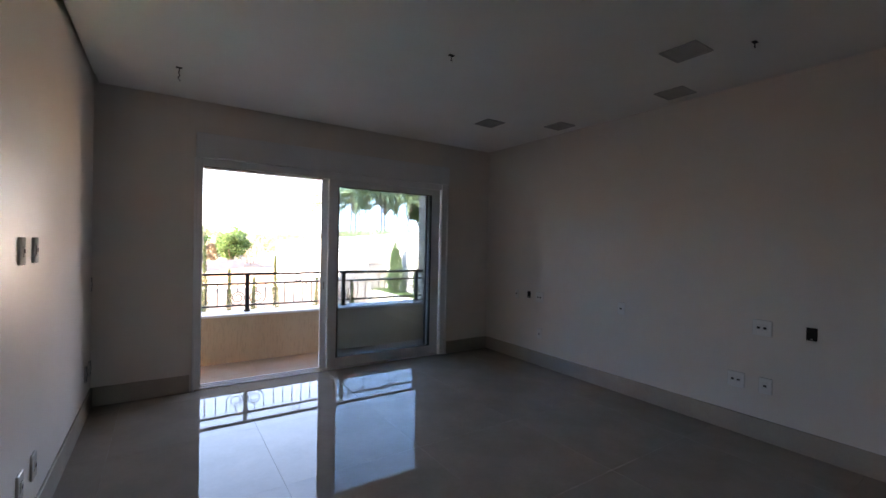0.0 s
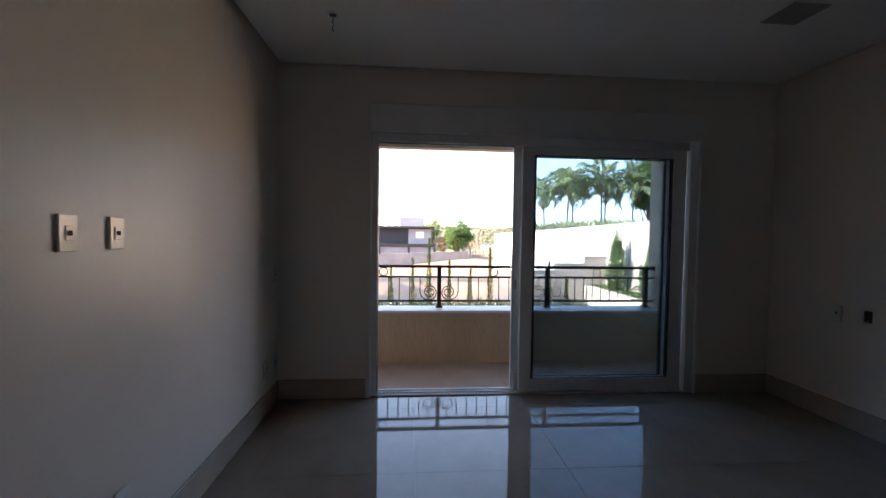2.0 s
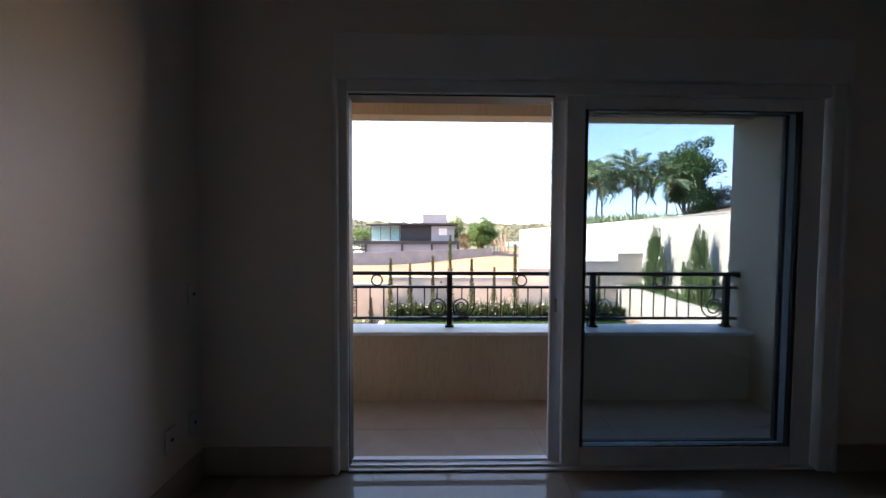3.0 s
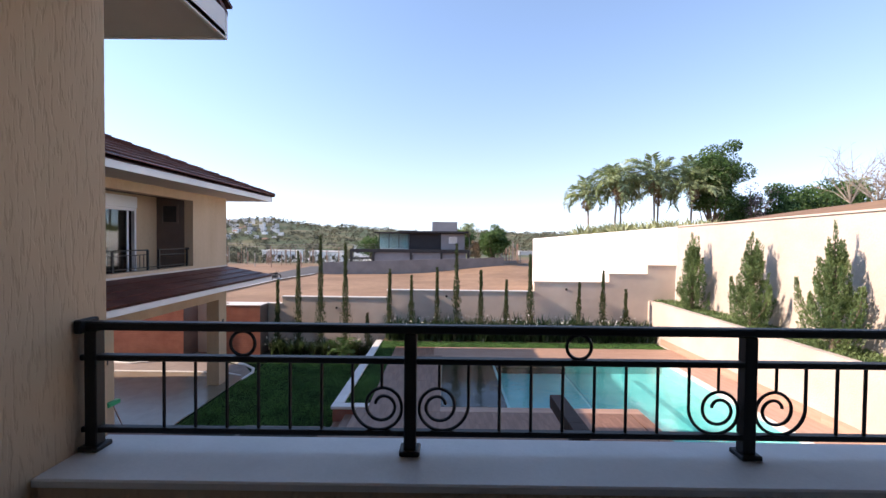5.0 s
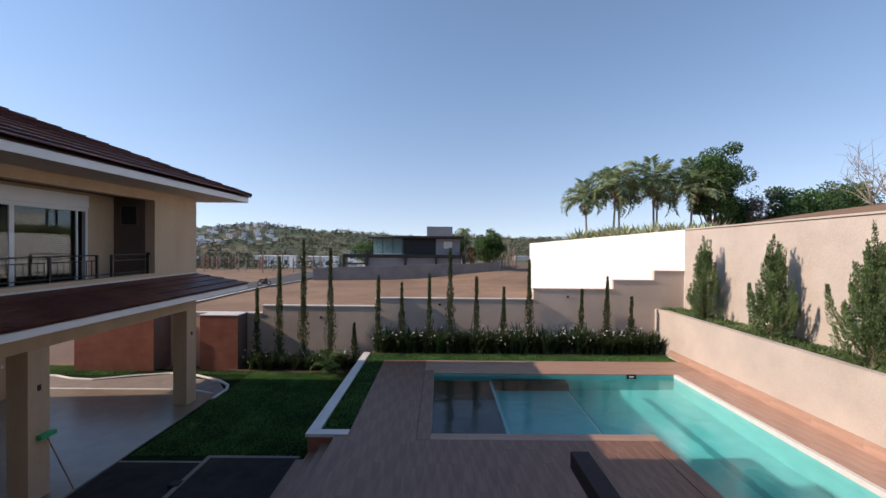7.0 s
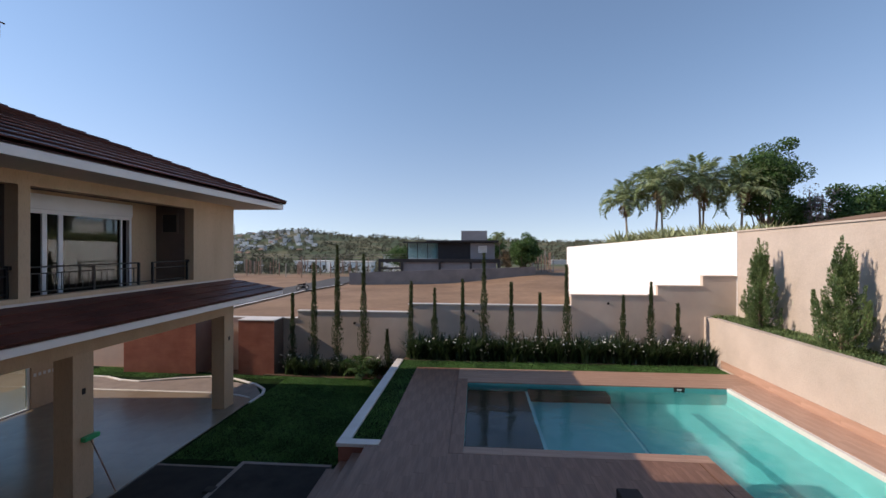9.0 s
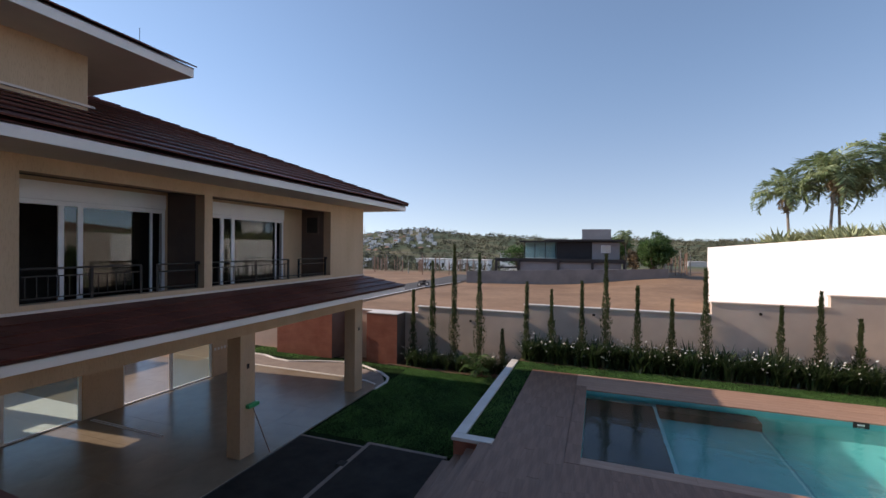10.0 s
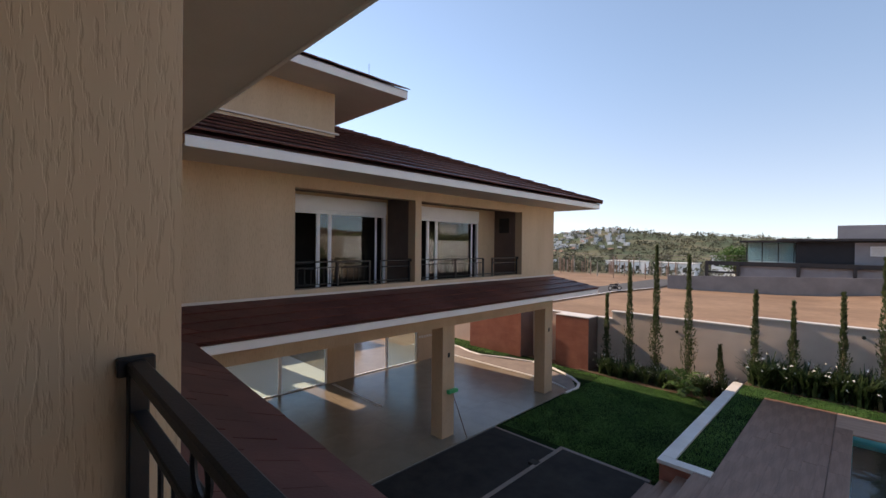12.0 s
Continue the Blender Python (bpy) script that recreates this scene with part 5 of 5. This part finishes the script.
def broadleaf(name, x, y, z0, h, crown, seed, mat, label, category, count=5000, trunk=0.16, leaf=0.28, clear=0.35):
    """A tree with forking limbs and a crown of leaf clumps around the limb ends."""
    rng = random.Random(seed)
    t = thing(name, (x, y, z0), label, category)
    part("trunk", bm_tube([(x, y, z0), (x + 0.1, y, z0 + h * clear * 0.6), (x - 0.05, y, z0 + h * clear)], trunk, 8, radii=[trunk * 1.3, trunk, trunk * 0.8]), M_BARK, t)
    mid_z, half = z0 + h * (1 + clear) / 2, h * (1 - clear) / 2
    clumps = []
    for k in range(52):
        v = rvec(rng) * rng.uniform(0.15, 0.80)
        clumps.append((Vector((x + v.x * crown, y + v.y * crown, mid_z + v.z * half)), crown * rng.uniform(0.20, 0.36)))
    fork = Vector((x - 0.05, y, z0 + h * clear * 0.92))
    for c, r in clumps[:11]:
        mid = fork.lerp(c, 0.55) + Vector((0, 0, -0.04 * h)) + rvec(rng) * crown * 0.06
        part("limb", bm_tube([fork, mid, c], 0.1, 6, radii=[trunk * 0.6, trunk * 0.35, trunk * 0.1]), M_BARK, t)
    vs, fs = [], []
    for i in range(count):
        c, r = clumps[int(len(clumps) * rng.random())]
        out = rvec(rng)
        p = c + Vector((out.x, out.y, out.z * 0.72)) * r * (rng.uniform(0.8, 1.06) if rng.random() < 0.8 else rng.random())
        leaf_quads(vs, fs, p, out * 0.5 + rvec(rng) + Vector((0, 0, -0.15)), out + rvec(rng) * 0.5, leaf * rng.uniform(0.7, 1.3), leaf * rng.uniform(0.45, 0.7), rng)
    part("crown", data_mesh("crown", vs, fs, mat), mat, t)


broadleaf("large_tree", 27.2, 46.0, height(27.2, 46), 12.1 - height(27.2, 46), 3.5, 51, M_LEAF, "large broadleaf tree with a dense green crown", "tree", 26000, 0.2, 0.22, 0.36)
broadleaf("half_bare_tree", 30.2, 44.0, height(30.2, 44), 8.3 - height(30.2, 44), 1.6, 52, M_PURPLE, "small greyish half-bare tree", "tree", 900, 0.12, 0.15, 0.3)
broadleaf("broadleaf_tree", 31.8, 48.5, height(31.8, 48.5), 8.6 - height(31.8, 48.5), 3.2, 59, M_LEAF, "low spreading green tree", "tree", 10000, 0.15, 0.28, 0.12)
broadleaf("broadleaf_tree", 35.0, 46.5, height(35, 46.5), 9.3 - height(35, 46.5), 3.6, 53, M_LEAF, "low spreading green tree", "tree", 11000, 0.15, 0.28, 0.15)
broadleaf("broadleaf_tree", 39.5, 47.0, height(39.5, 47), 9.2 - height(39.5, 47), 3.6, 61, M_LEAF, "low spreading green tree", "tree", 9000, 0.15, 0.28, 0.15)
broadleaf("dry_tree", 6.0, 75.2, height(6, 75.2), 5.2, 1.1, 62, M_DRY, "brownish dry tree beside the modern house", "tree", 2200, 0.1, 0.25, 0.1)
broadleaf("broadleaf_tree", 42.0, 50.0, height(42, 50), 9.6 - height(42, 50), 4.4, 54, M_LEAF, "low spreading green tree", "tree", 11000, 0.15, 0.28, 0.15)
broadleaf("broadleaf_tree", 52.0, 56.0, height(52, 56), 8.5 - height(52, 56), 4.5, 55, M_LEAF, "low spreading green tree", "tree", 4000, 0.15, 0.34, 0.25)
broadleaf("garden_tree", 8.7, 74.0, height(8.7, 74), 7.0, 3.1, 56, M_LEAF, "dense rounded green tree beside the modern house", "tree", 16000, 0.16, 0.26, 0.12)
palm(5.6, 84.0, height(5.6, 84), 3.3 - height(5.6, 84), 14, 0.75, "palm behind the modern house")
broadleaf("broadleaf_tree", 5.0, 92.0, height(5, 92) - 0.3, 7.8, 3.0, 57, M_LEAF, "dark green tree behind the modern house", "tree", 2500, 0.16, 0.4, 0.25)
broadleaf("broadleaf_tree", -15.0, 95.0, height(-15, 95) - 0.3, 6.8, 3.6, 58, M_LEAF, "dark green tree behind the modern house", "tree", 2500, 0.16, 0.4, 0.25)

# agave-like plants and dry brush on the bank behind the boundary wall
rng = random.Random(77)
avs, afs = [], []
for i in range(34):
    a = i * 2.4
    d = Vector((math.cos(a), math.sin(a), rng.uniform(0.35, 1.5)))
    leaf_quads(avs, afs, Vector((0, 0, 0)), d, Vector((0, 0, 1)), rng.uniform(0.9, 1.4), 0.13, rng)
AGAVE = data_mesh("rosette", avs, afs, surf("pale_agave", (0.26, 0.30, 0.15), (0.46, 0.49, 0.28), 0.6, 2, 0.0, 20, rand=0.5))
for i in range(76):
    y = rng.uniform(22.0, 43.0)
    x = 11.5 + rng.uniform(0.0, 2.2) + 0.02 * (y - 20)
    t = thing("agave_plant", (x, y, height(x, y)), "spiky pale green agave on top of the bank", "agave", "agaves on the bank")
    ob = new("rosette", AGAVE)
    ob.parent = t
    s = rng.uniform(0.55, 1.25) * (0.5 + 0.75 * (y - 21) / 22)
    t.matrix_basis = Matrix.Translation((x, y, height(x, y) - 0.1)) @ Matrix.Rotation(rng.uniform(0, 6), 4, "Z") @ Matrix.Diagonal((s, s, s, 1))
for i in range(9):
    x, y = 16.0 + rng.uniform(0, 3.2), 18.6 + rng.uniform(0, 2.6)
    z = height(x, y) - 0.1
    t = thing("dry_bush", (x, y, z), "bare dry bush with thin pale twigs", "bush", "dry bushes on the bank")
    bm = bmesh.new()
    for k in range(13):
        d = Vector((rng.gauss(0, 0.6), rng.gauss(0, 0.6), 1.0)).normalized()
        L = rng.uniform(0.8, 2.5)
        p0 = Vector((x, y, z))
        p1 = p0 + d * L * 0.5
        p2 = p1 + (d + rvec(rng) * 0.35).normalized() * L * 0.5
        bm_tube([p0, p1, p2], 0.012, 4, bm, radii=[0.018, 0.012, 0.005], caps=False)
        for m in range(5):
            q = p1.lerp(p2, rng.random())
            bm_tube([q, q + (d + rvec(rng) * 0.9).normalized() * 0.45], 0.004, 3, bm, radii=[0.007, 0.003], caps=False)
    part("brushwood", bm, M_TWIG, t)
    vs, fs = [], []
    for k in range(14):
        p = Vector((x, y, z)) + Vector((rng.gauss(0, 0.5), rng.gauss(0, 0.5), rng.uniform(0.3, 1.3)))
        leaf_quads(vs, fs, p, rvec(rng), rvec(rng), 0.14, 0.08, rng)
    part("dry_foliage", data_mesh("dry_foliage", vs, fs, M_DRY), M_DRY, t)

# lawn blades
def blades(n, spots, seed):
    rng = random.Random(seed)
    areas = [(x1 - x0) * (y1 - y0) for x0, x1, y0, y1, z in spots]
    vs, fs = [], []
    for x0, x1, y0, y1, z in rng.choices(spots, areas, k=n):
        p = Vector((rng.uniform(x0, x1), rng.uniform(y0, y1), z))
        tall = 0.75 + 0.5 * noise.noise(p * 0.9)
        a, ln, w = rng.uniform(0, 6.283), rng.uniform(0.035, 0.065) * tall, rng.uniform(0.004, 0.007)
        sx, sy = w * math.cos(a), w * math.sin(a)
        tip = p + Vector((rng.gauss(0, 0.02), rng.gauss(0, 0.02), ln))
        o = len(vs)
        vs += [(p.x - sx, p.y - sy, z), (p.x + sx, p.y + sy, z), tip]
        fs.append((o, o + 1, o + 2))
    return data_mesh("grass_blades", vs, fs, M_BLADE)


# far edge listed twice: denser bright blades lift its sunlit look
tagged(new("grass_blades", blades(70000, [(-5.9, -1.9, 15.05, 20.1, LZ), (-5.9, -1.9, 20.1, 21.2, LZ), (-5.9, -1.9, 20.1, 21.2, LZ), (-9.2, -5.9, 20.9, 21.25, LZ), (-14.0, -10.2, 20.75, 21.9, LZ)], 71)), "short green grass blades of the lawn", "grass", kind="stuff")
# sunny strip listed twice, so its pale blades outweigh the dark base
tagged(new("strip_grass", blades(30000, [(-1.56, 9.45, 20.47, 21.38, DZ0 - 0.03), (-1.56, 9.45, 20.47, 21.38, DZ0 - 0.03), (-1.56, -0.95, 14.85, 20.47, DZ0 - 0.03)], 72)), "short green grass blades of the lawn strip", "grass", kind="stuff")

# ---- beyond the garden ----
HY = 76.0
mh = thing("modern_house", (-3.5, HY, -3.0), "flat-roofed dark grey modern house across the bare plot", "house")
part("upper_body", bm_boxes([(-5.2, HY, -0.5, 4.0, HY + 8, 2.3)]), M_NAVY, mh)
part("side_room", bm_boxes([(0.2, HY - 0.15, -0.5, 4.2, HY + 7.5, 2.2)]), M_GREYH, mh, "grey rendered corner room")
part("roof", bm_boxes([(-11.0, HY - 1.2, 2.2, -4.8, HY + 8, 2.45), (-7.0, HY - 1.4, 2.35, 4.8, HY + 8.3, 2.65)]), M_NAVY, mh)
part("water_tank", bm_boxes([(-1.4, HY + 2, 2.65, 3.0, HY + 6, 4.35)]), M_GREYH, mh)
p = part("glass_front", bm_boxes([(-10.4, HY + 0.2, -0.3, -5.3, HY + 0.3, 2.2)]), M_GLOSSY, mh, "glazed living room front")
# pale folded sheet added behind the glass to brighten it
part("glass_backing", bm_boxes([(-10.3 + 0.2 * k, HY + 0.55 + 0.05 * (k % 2), -0.5, -10.1 + 0.2 * k, HY + 0.6 + 0.05 * (k % 2), 2.2) for k in range(25)]), M_GLASSBACK, mh)
part("glass_room_wall", bm_boxes([(-10.4, HY + 5, -0.5, -5.3, HY + 5.2, 2.2)]), M_NAVY, mh)
for x in (-10.4, -8.7, -7.0, -5.4):
    part("mullion", bm_boxes([(x - 0.05, HY + 0.12, -0.4, x + 0.05, HY + 0.2, 2.2)]), M_NAVY, mh)
part("podium", bm_boxes([(-11.0, HY - 1.0, -3.6, 4.4, HY + 8, -0.75)]), M_GREYH, mh)
part("deck_beam", bm_boxes([(-15.0, HY - 1.4, -0.98, 5.0, HY - 0.9, -0.42), (-15.0, HY - 1.4, -2.1, -11.0, HY - 0.9, -1.85)]), M_NAVY, mh)
for x in (-15.0, -11.3, -5.0, 0.1, 4.6):
    part("post", bm_boxes([(x, HY - 1.45, -3.4, x + 0.35, HY - 1.0, -0.5)]), M_NAVY, mh)
win = part("window", bm_boxes([(1.5, HY - 0.2, 0.6, 2.9, HY - 0.15, 1.75)]), M_WHITE, mh)
part("pane", bm_boxes([(1.58, HY - 0.23, 0.68, 2.82, HY - 0.2, 1.67)]), M_COPE, win, "pale blind behind the pane")
gw = setting("plot_wall", bm_poly([(-17.6, 66.95), (10.5, 73.0), (10.5, 73.3), (-17.6, 67.25)], -4.6, -1.9), M_GREYW, "long grey rendered wall of the next plot")
for v in gw.data.vertices:
    if v.co.z > -3:
        v.co.z += 0.9 * (v.co.x + 22) / 32.5 - 0.55
def strip(outline, lift):
    bm = bmesh.new()
    bm.faces.new([bm.verts.new((x, y, height(x, y) + lift)) for x, y in outline])
    return bm


setting("road", strip([(-19.0, 34), (-19.6, 55), (-18.4, 66), (-19.5, 84), (-24.5, 84), (-24.0, 62), (-24.4, 34)], 0.12), M_ROAD, "grey asphalt road beyond the plot")
setting("kerb", strip([(-18.7, 34), (-19.3, 55), (-18.1, 66), (-18.4, 66), (-19.6, 55), (-19.0, 34)], 0.16), M_COPE, "pale concrete kerb along the road")

# building site with rusty posts, far white houses
rng = random.Random(91)
for i in range(60):
    x, y = rng.uniform(-52, -22), rng.uniform(80, 96)
    z = height(x, y)
    t = thing("site_post", (x, y, z), "rusty reddish post on the building site", "post", "posts of the building site")
    hgt = rng.uniform(2.2, 3.6)
    part("shaft", bm_boxes([(x - 0.07, y - 0.07, z - 0.5, x + 0.07, y + 0.07, z + hgt)], 0.02), M_ORANGE if i % 3 else M_TWIG, t)
for i in range(22):
    x, y = rng.uniform(11.0, 14.2), rng.uniform(76, 86)
    z = height(x, y)
    t = thing("site_post", (x, y, z), "rusty reddish post on the building site", "post", "posts of the building site")
    hgt = rng.uniform(2.0, 3.8)
    part("shaft", bm_boxes([(x - 0.06, y - 0.06, z - 0.5, x + 0.06, y + 0.06, z + hgt)], 0.02), M_ORANGE if i % 3 else M_TWIG, t)
mx, my = -19.9, 55.6
mz = height(mx, my) + 0.12
moto = thing("motorcycle", (mx, my, mz), "small black motorcycle parked at the road's edge", "motorcycle")
for dx in (-0.62, 0.62):
    wh = part("wheel", bm_tube([(mx + dx + 0.25 * math.cos(k * math.pi / 8), my, mz + 0.30 + 0.25 * math.sin(k * math.pi / 8)) for k in range(17)], 0.055, 6, caps=False), M_GASKET, moto)
    part("rim", bm_tube([(mx + dx, my - 0.05, mz + 0.30), (mx + dx, my + 0.05, mz + 0.30)], 0.09, 8), M_LAMP, wh)
part("engine", bm_boxes([(mx - 0.28, my - 0.14, mz + 0.22, mx + 0.25, my + 0.14, mz + 0.55)], 0.05), M_HOLE, moto)
part("tank", bm_boxes([(mx - 0.02, my - 0.13, mz + 0.58, mx + 0.42, my + 0.13, mz + 0.85)], 0.08), M_NAVY, moto)
part("seat", bm_boxes([(mx - 0.72, my - 0.12, mz + 0.66, mx - 0.02, my + 0.12, mz + 0.80)], 0.05), M_GASKET, moto)
part("fork", bm_tube([(mx + 0.62, my, mz + 0.30), (mx + 0.42, my, mz + 0.98)], 0.03, 6), M_LAMP, moto)
part("handlebar", bm_tube([(mx + 0.36, my - 0.34, mz + 1.02), (mx + 0.42, my, mz + 0.98), (mx + 0.36, my + 0.34, mz + 1.02)], 0.018, 6), M_GASKET, moto)
moto.matrix_basis = Matrix.Translation((mx, my, mz)) @ Matrix.Rotation(radians(58), 4, "Z")
for i, (x, y, w, h) in enumerate([(41.0, 57.0, 6.0, 8.3), (-15.5, 118, 6.5, 3.4), (-21.5, 120, 5.5, 5.0), (-34, 126, 9, 3.0), (-48, 128, 10, 3.0)]):
    z = height(x, y)
    t = thing("far_white_house", (x, y, z), "plain white house in the distance", "house", "white houses in the distance")
    b = part("wall", bm_boxes([(x - w / 2, y, z - 3, x + w / 2, y + 6, z + h)]), M_WHITEWALL, t)
    part("roof", bm_boxes([(x - w / 2 - 0.3, y - 0.3, z + h, x + w / 2 + 0.3, y + 6.3, z + h + 0.25)]), M_COPE, t)
    for k in range(int(w / 2)):
        part("window", bm_boxes([(x - w / 2 + 0.6 + 2 * k, y - 0.05, z + h - 2.2, x - w / 2 + 1.5 + 2 * k, y, z + h - 1.0)]), M_HOLE, b)


def scatter(name, label, category, n, seed, amin, amax, dmin, dmax, make, mat):
    rng = random.Random(seed)
    vs, fs = [], []
    for i in range(n):
        a, d = math.radians(rng.uniform(amin, amax)), dmin * (dmax / dmin) ** rng.random()
        x, y = d * math.sin(a), d * math.cos(a)
        make(vs, fs, Vector((x, y, height(x, y))), d, rng)
    tagged(new(name, data_mesh(name, vs, fs, mat)), label, category, kind="stuff")


def tiny_tree(vs, fs, p, d, rng):
    r = rng.uniform(0.7, 1.5) * (1 + d / 600) * (1.6 if rng.random() < 0.14 else 1.0)
    for k in range(24):
        v = rvec(rng)
        q = p + Vector((v.x * r, v.y * r, r * 0.55 + v.z * r * 0.8))
        leaf_quads(vs, fs, q, rvec(rng), rvec(rng), r * 0.6, r * 0.5, rng)


def tiny_bush(vs, fs, p, d, rng):
    r = rng.uniform(0.7, 1.7)
    for k in range(40):
        v = rvec(rng)
        q = p + Vector((v.x * r, v.y * r, r * 0.6 + v.z * r * 0.8))
        leaf_quads(vs, fs, q, rvec(rng), rvec(rng), r * 0.4, r * 0.25, rng)


def tiny_house(vs, fs, p, d, rng):
    w, h, e = rng.uniform(3, 7), rng.uniform(2, 4.8), rng.uniform(3, 6)
    o = len(vs)
    for z in (-2, h):
        for x, y in ((-w, -e), (w, -e), (w, e), (-w, e)):
            vs.append(p + Vector((x / 2, y / 2, z)))
    fs += [(o, o + 1, o + 5, o + 4), (o + 1, o + 2, o + 6, o + 5), (o + 2, o + 3, o + 7, o + 6), (o + 3, o, o + 4, o + 7), (o + 4, o + 5, o + 6, o + 7)]


def tiny_roof(vs, fs, p, d, rng):
    w, h, e = rng.uniform(4, 7), rng.uniform(2.5, 4), rng.uniform(4, 6)
    o = len(vs)
    vs += [p + Vector(v) for v in ((-w / 2, -e / 2, h), (w / 2, -e / 2, h), (w / 2, e / 2, h), (-w / 2, e / 2, h), (-w / 3, 0, h + 1.6), (w / 3, 0, h + 1.6))]
    fs += [(o, o + 1, o + 5, o + 4), (o + 1, o + 2, o + 5), (o + 2, o + 3, o + 4, o + 5), (o + 3, o, o + 4)]


M_FAR = surf("far_woods", (0.058, 0.066, 0.042), (0.145, 0.138, 0.088), 0.9, 0.05, 0.0, 1, rand=0.6)
scatter("far_woods", "distant green woods covering the hills", "woods", 6000, 301, -62, 30, 190, 900, tiny_tree, M_FAR)
scatter("near_bushes", "green scrub beyond the bare plot", "scrub", 260, 302, -52, -9, 100, 170, tiny_bush, M_FAR)
scatter("hillside_houses", "pale houses scattered over the far hillside", "houses", 420, 303, -50, -21, 520, 980, tiny_house, M_HOUSES)
scatter("hillside_roofs", "terracotta roofs on the far hillside", "roofs", 90, 304, -60, -22, 450, 900, tiny_roof, M_TERRACOTTA)
scatter("valley_houses", "pale houses among trees in the valley", "houses", 40, 305, -50, 15, 160, 330, tiny_house, M_HOUSES)
for dz in (0.0, 0.5):
    t = thing("power_line", (-20, 86, 0), "thin overhead power line beyond the plot", "cable", "power lines")
    part("cable", bm_tube([(-62 + 8 * k, 84 + 0.3 * k, 0.4 + dz - 0.9 * (1 - ((k - 4) / 4.5) ** 2)) for k in range(9)], 0.025, 4), M_GREYW, t)
t = thing("radio_mast", (-330, 560, 30), "slim radio mast on the far hill", "mast")
part("mast", bm_tube([(-330, 560, height(-330, 560)), (-330, 560, height(-330, 560) + 26)], 0.5, 4, radii=[0.7, 0.2]), M_GREYW, t)

# ---- pieces: tiles, planks ----
floor_ob, balc_ob = bpy.data.objects["floor"], bpy.data.objects["balcony_floor"]


def piece(name, parent, me, x, y, z):
    ob = new(name, me)
    ob.location = (x, y, z)
    ob.parent = parent
    return ob


def cells(lo, hi, start, step):
    k = math.floor((lo - start) / step)
    out = []
    while start + k * step < hi - 0.01:
        a, b = max(lo, start + k * step), min(hi, start + (k + 1) * step)
        if b - a > 0.02:
            out.append((a, b))
        k += 1
    return out


def block(w, d, h, material, bevel, cache={}):
    key = (round(w, 3), round(d, 3), h, material.name)
    if key not in cache:
        cache[key] = as_mesh("piece", bm_boxes([(-w / 2, -d / 2, -h, w / 2, d / 2, 0)], bevel), material)
    return cache[key]


for x0, x1 in cells(XL, XR, 0.48, 0.9):
    for y0, y1 in cells(YB, 4.56, 3.42, 0.9):
        piece("floor_tile", floor_ob, block(x1 - x0 - 0.0016, y1 - y0 - 0.0016, 0.006, M_PORC, 0.0), (x0 + x1) / 2, (y0 + y1) / 2, 0.0)
for x0, x1 in cells(BX0, BX1, 0.2, 0.6):
    for y0, y1 in cells(4.725, 5.86, 4.725, 0.6):
        piece("floor_tile", balc_ob, block(x1 - x0 - 0.003, y1 - y0 - 0.003, 0.006, M_BALC, 0.0), (x0 + x1) / 2, (y0 + y1) / 2, BZ)
terr = bpy.data.objects["terrace"]
for x0, x1 in cells(-17.0, WE - 0.2, -6.0, 1.2) + cells(WE - 0.2, -6.0, -6.0, 1.2):
    for y0, y1 in cells(6.2, 18.75, 18.75, 1.2):
        # pale stone puts the courtyard floor's glare into the tile colour
        piece("floor_tile", terr, block(x1 - x0 - 0.003, y1 - y0 - 0.003, 0.006, M_TERR if x0 > WE - 0.25 or y0 > 12.9 else M_COPE, 0.0), (x0 + x1) / 2, (y0 + y1) / 2, -3.5)

deck = bpy.data.objects["deck_base"]
BW = 0.30                                  # border of cross-laid pieces round the pool
rng = random.Random(8)


def planks(x0, x1, y0, y1, along_y=True, w=0.22, l=1.2, mat=M_DECK):
    if along_y:
        for i, (a, b) in enumerate(cells(x0, x1, x0, w)):
            for c, d in cells(y0, y1, y0 - rng.uniform(0, l), l):
                piece("plank", deck, block(b - a - 0.002, d - c - 0.002, 0.03, mat, 0.0), (a + b) / 2, (c + d) / 2, DZ0 + rng.uniform(-0.001, 0.001))
    else:
        for i, (c, d) in enumerate(cells(y0, y1, y0, w)):
            for a, b in cells(x0, x1, x0 - rng.uniform(0, l), l):
                piece("plank", deck, block(b - a - 0.003, d - c - 0.003, 0.03, M_DECKX, 0.0), (a + b) / 2, (c + d) / 2, DZ0 + rng.uniform(-0.001, 0.001))


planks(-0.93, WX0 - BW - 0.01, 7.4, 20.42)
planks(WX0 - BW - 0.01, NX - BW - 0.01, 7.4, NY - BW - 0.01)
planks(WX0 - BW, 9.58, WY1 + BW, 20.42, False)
# the sunny side strip takes the lit copy of the plank colour
planks(WX1 + BW, 9.58, 8.0, WY1 + BW, mat=M_SUNPORC)
planks(WX0 - BW, WX0, NY - BW, WY1 + BW, True, BW)
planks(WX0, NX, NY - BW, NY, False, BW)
planks(NX - BW, NX, 8.0, NY - BW, True, BW)
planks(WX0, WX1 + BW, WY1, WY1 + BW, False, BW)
planks(WX1 + 0.12, WX1 + BW, 8.0, WY1, True, BW, mat=M_SUNPORC)
skirt = bpy.data.objects["retaining_wall"]
for a, b in cells(8.0, 21.2, 8.0, 1.2):
    piece("skirting_tile", skirt, as_mesh("skirting_tile", bm_boxes([(-0.012, a - b + 0.002, -0.13, 0.0, 0.0, 0.13)], 0.001), M_SUNPORC), GX, b, DZ0 + 0.13)
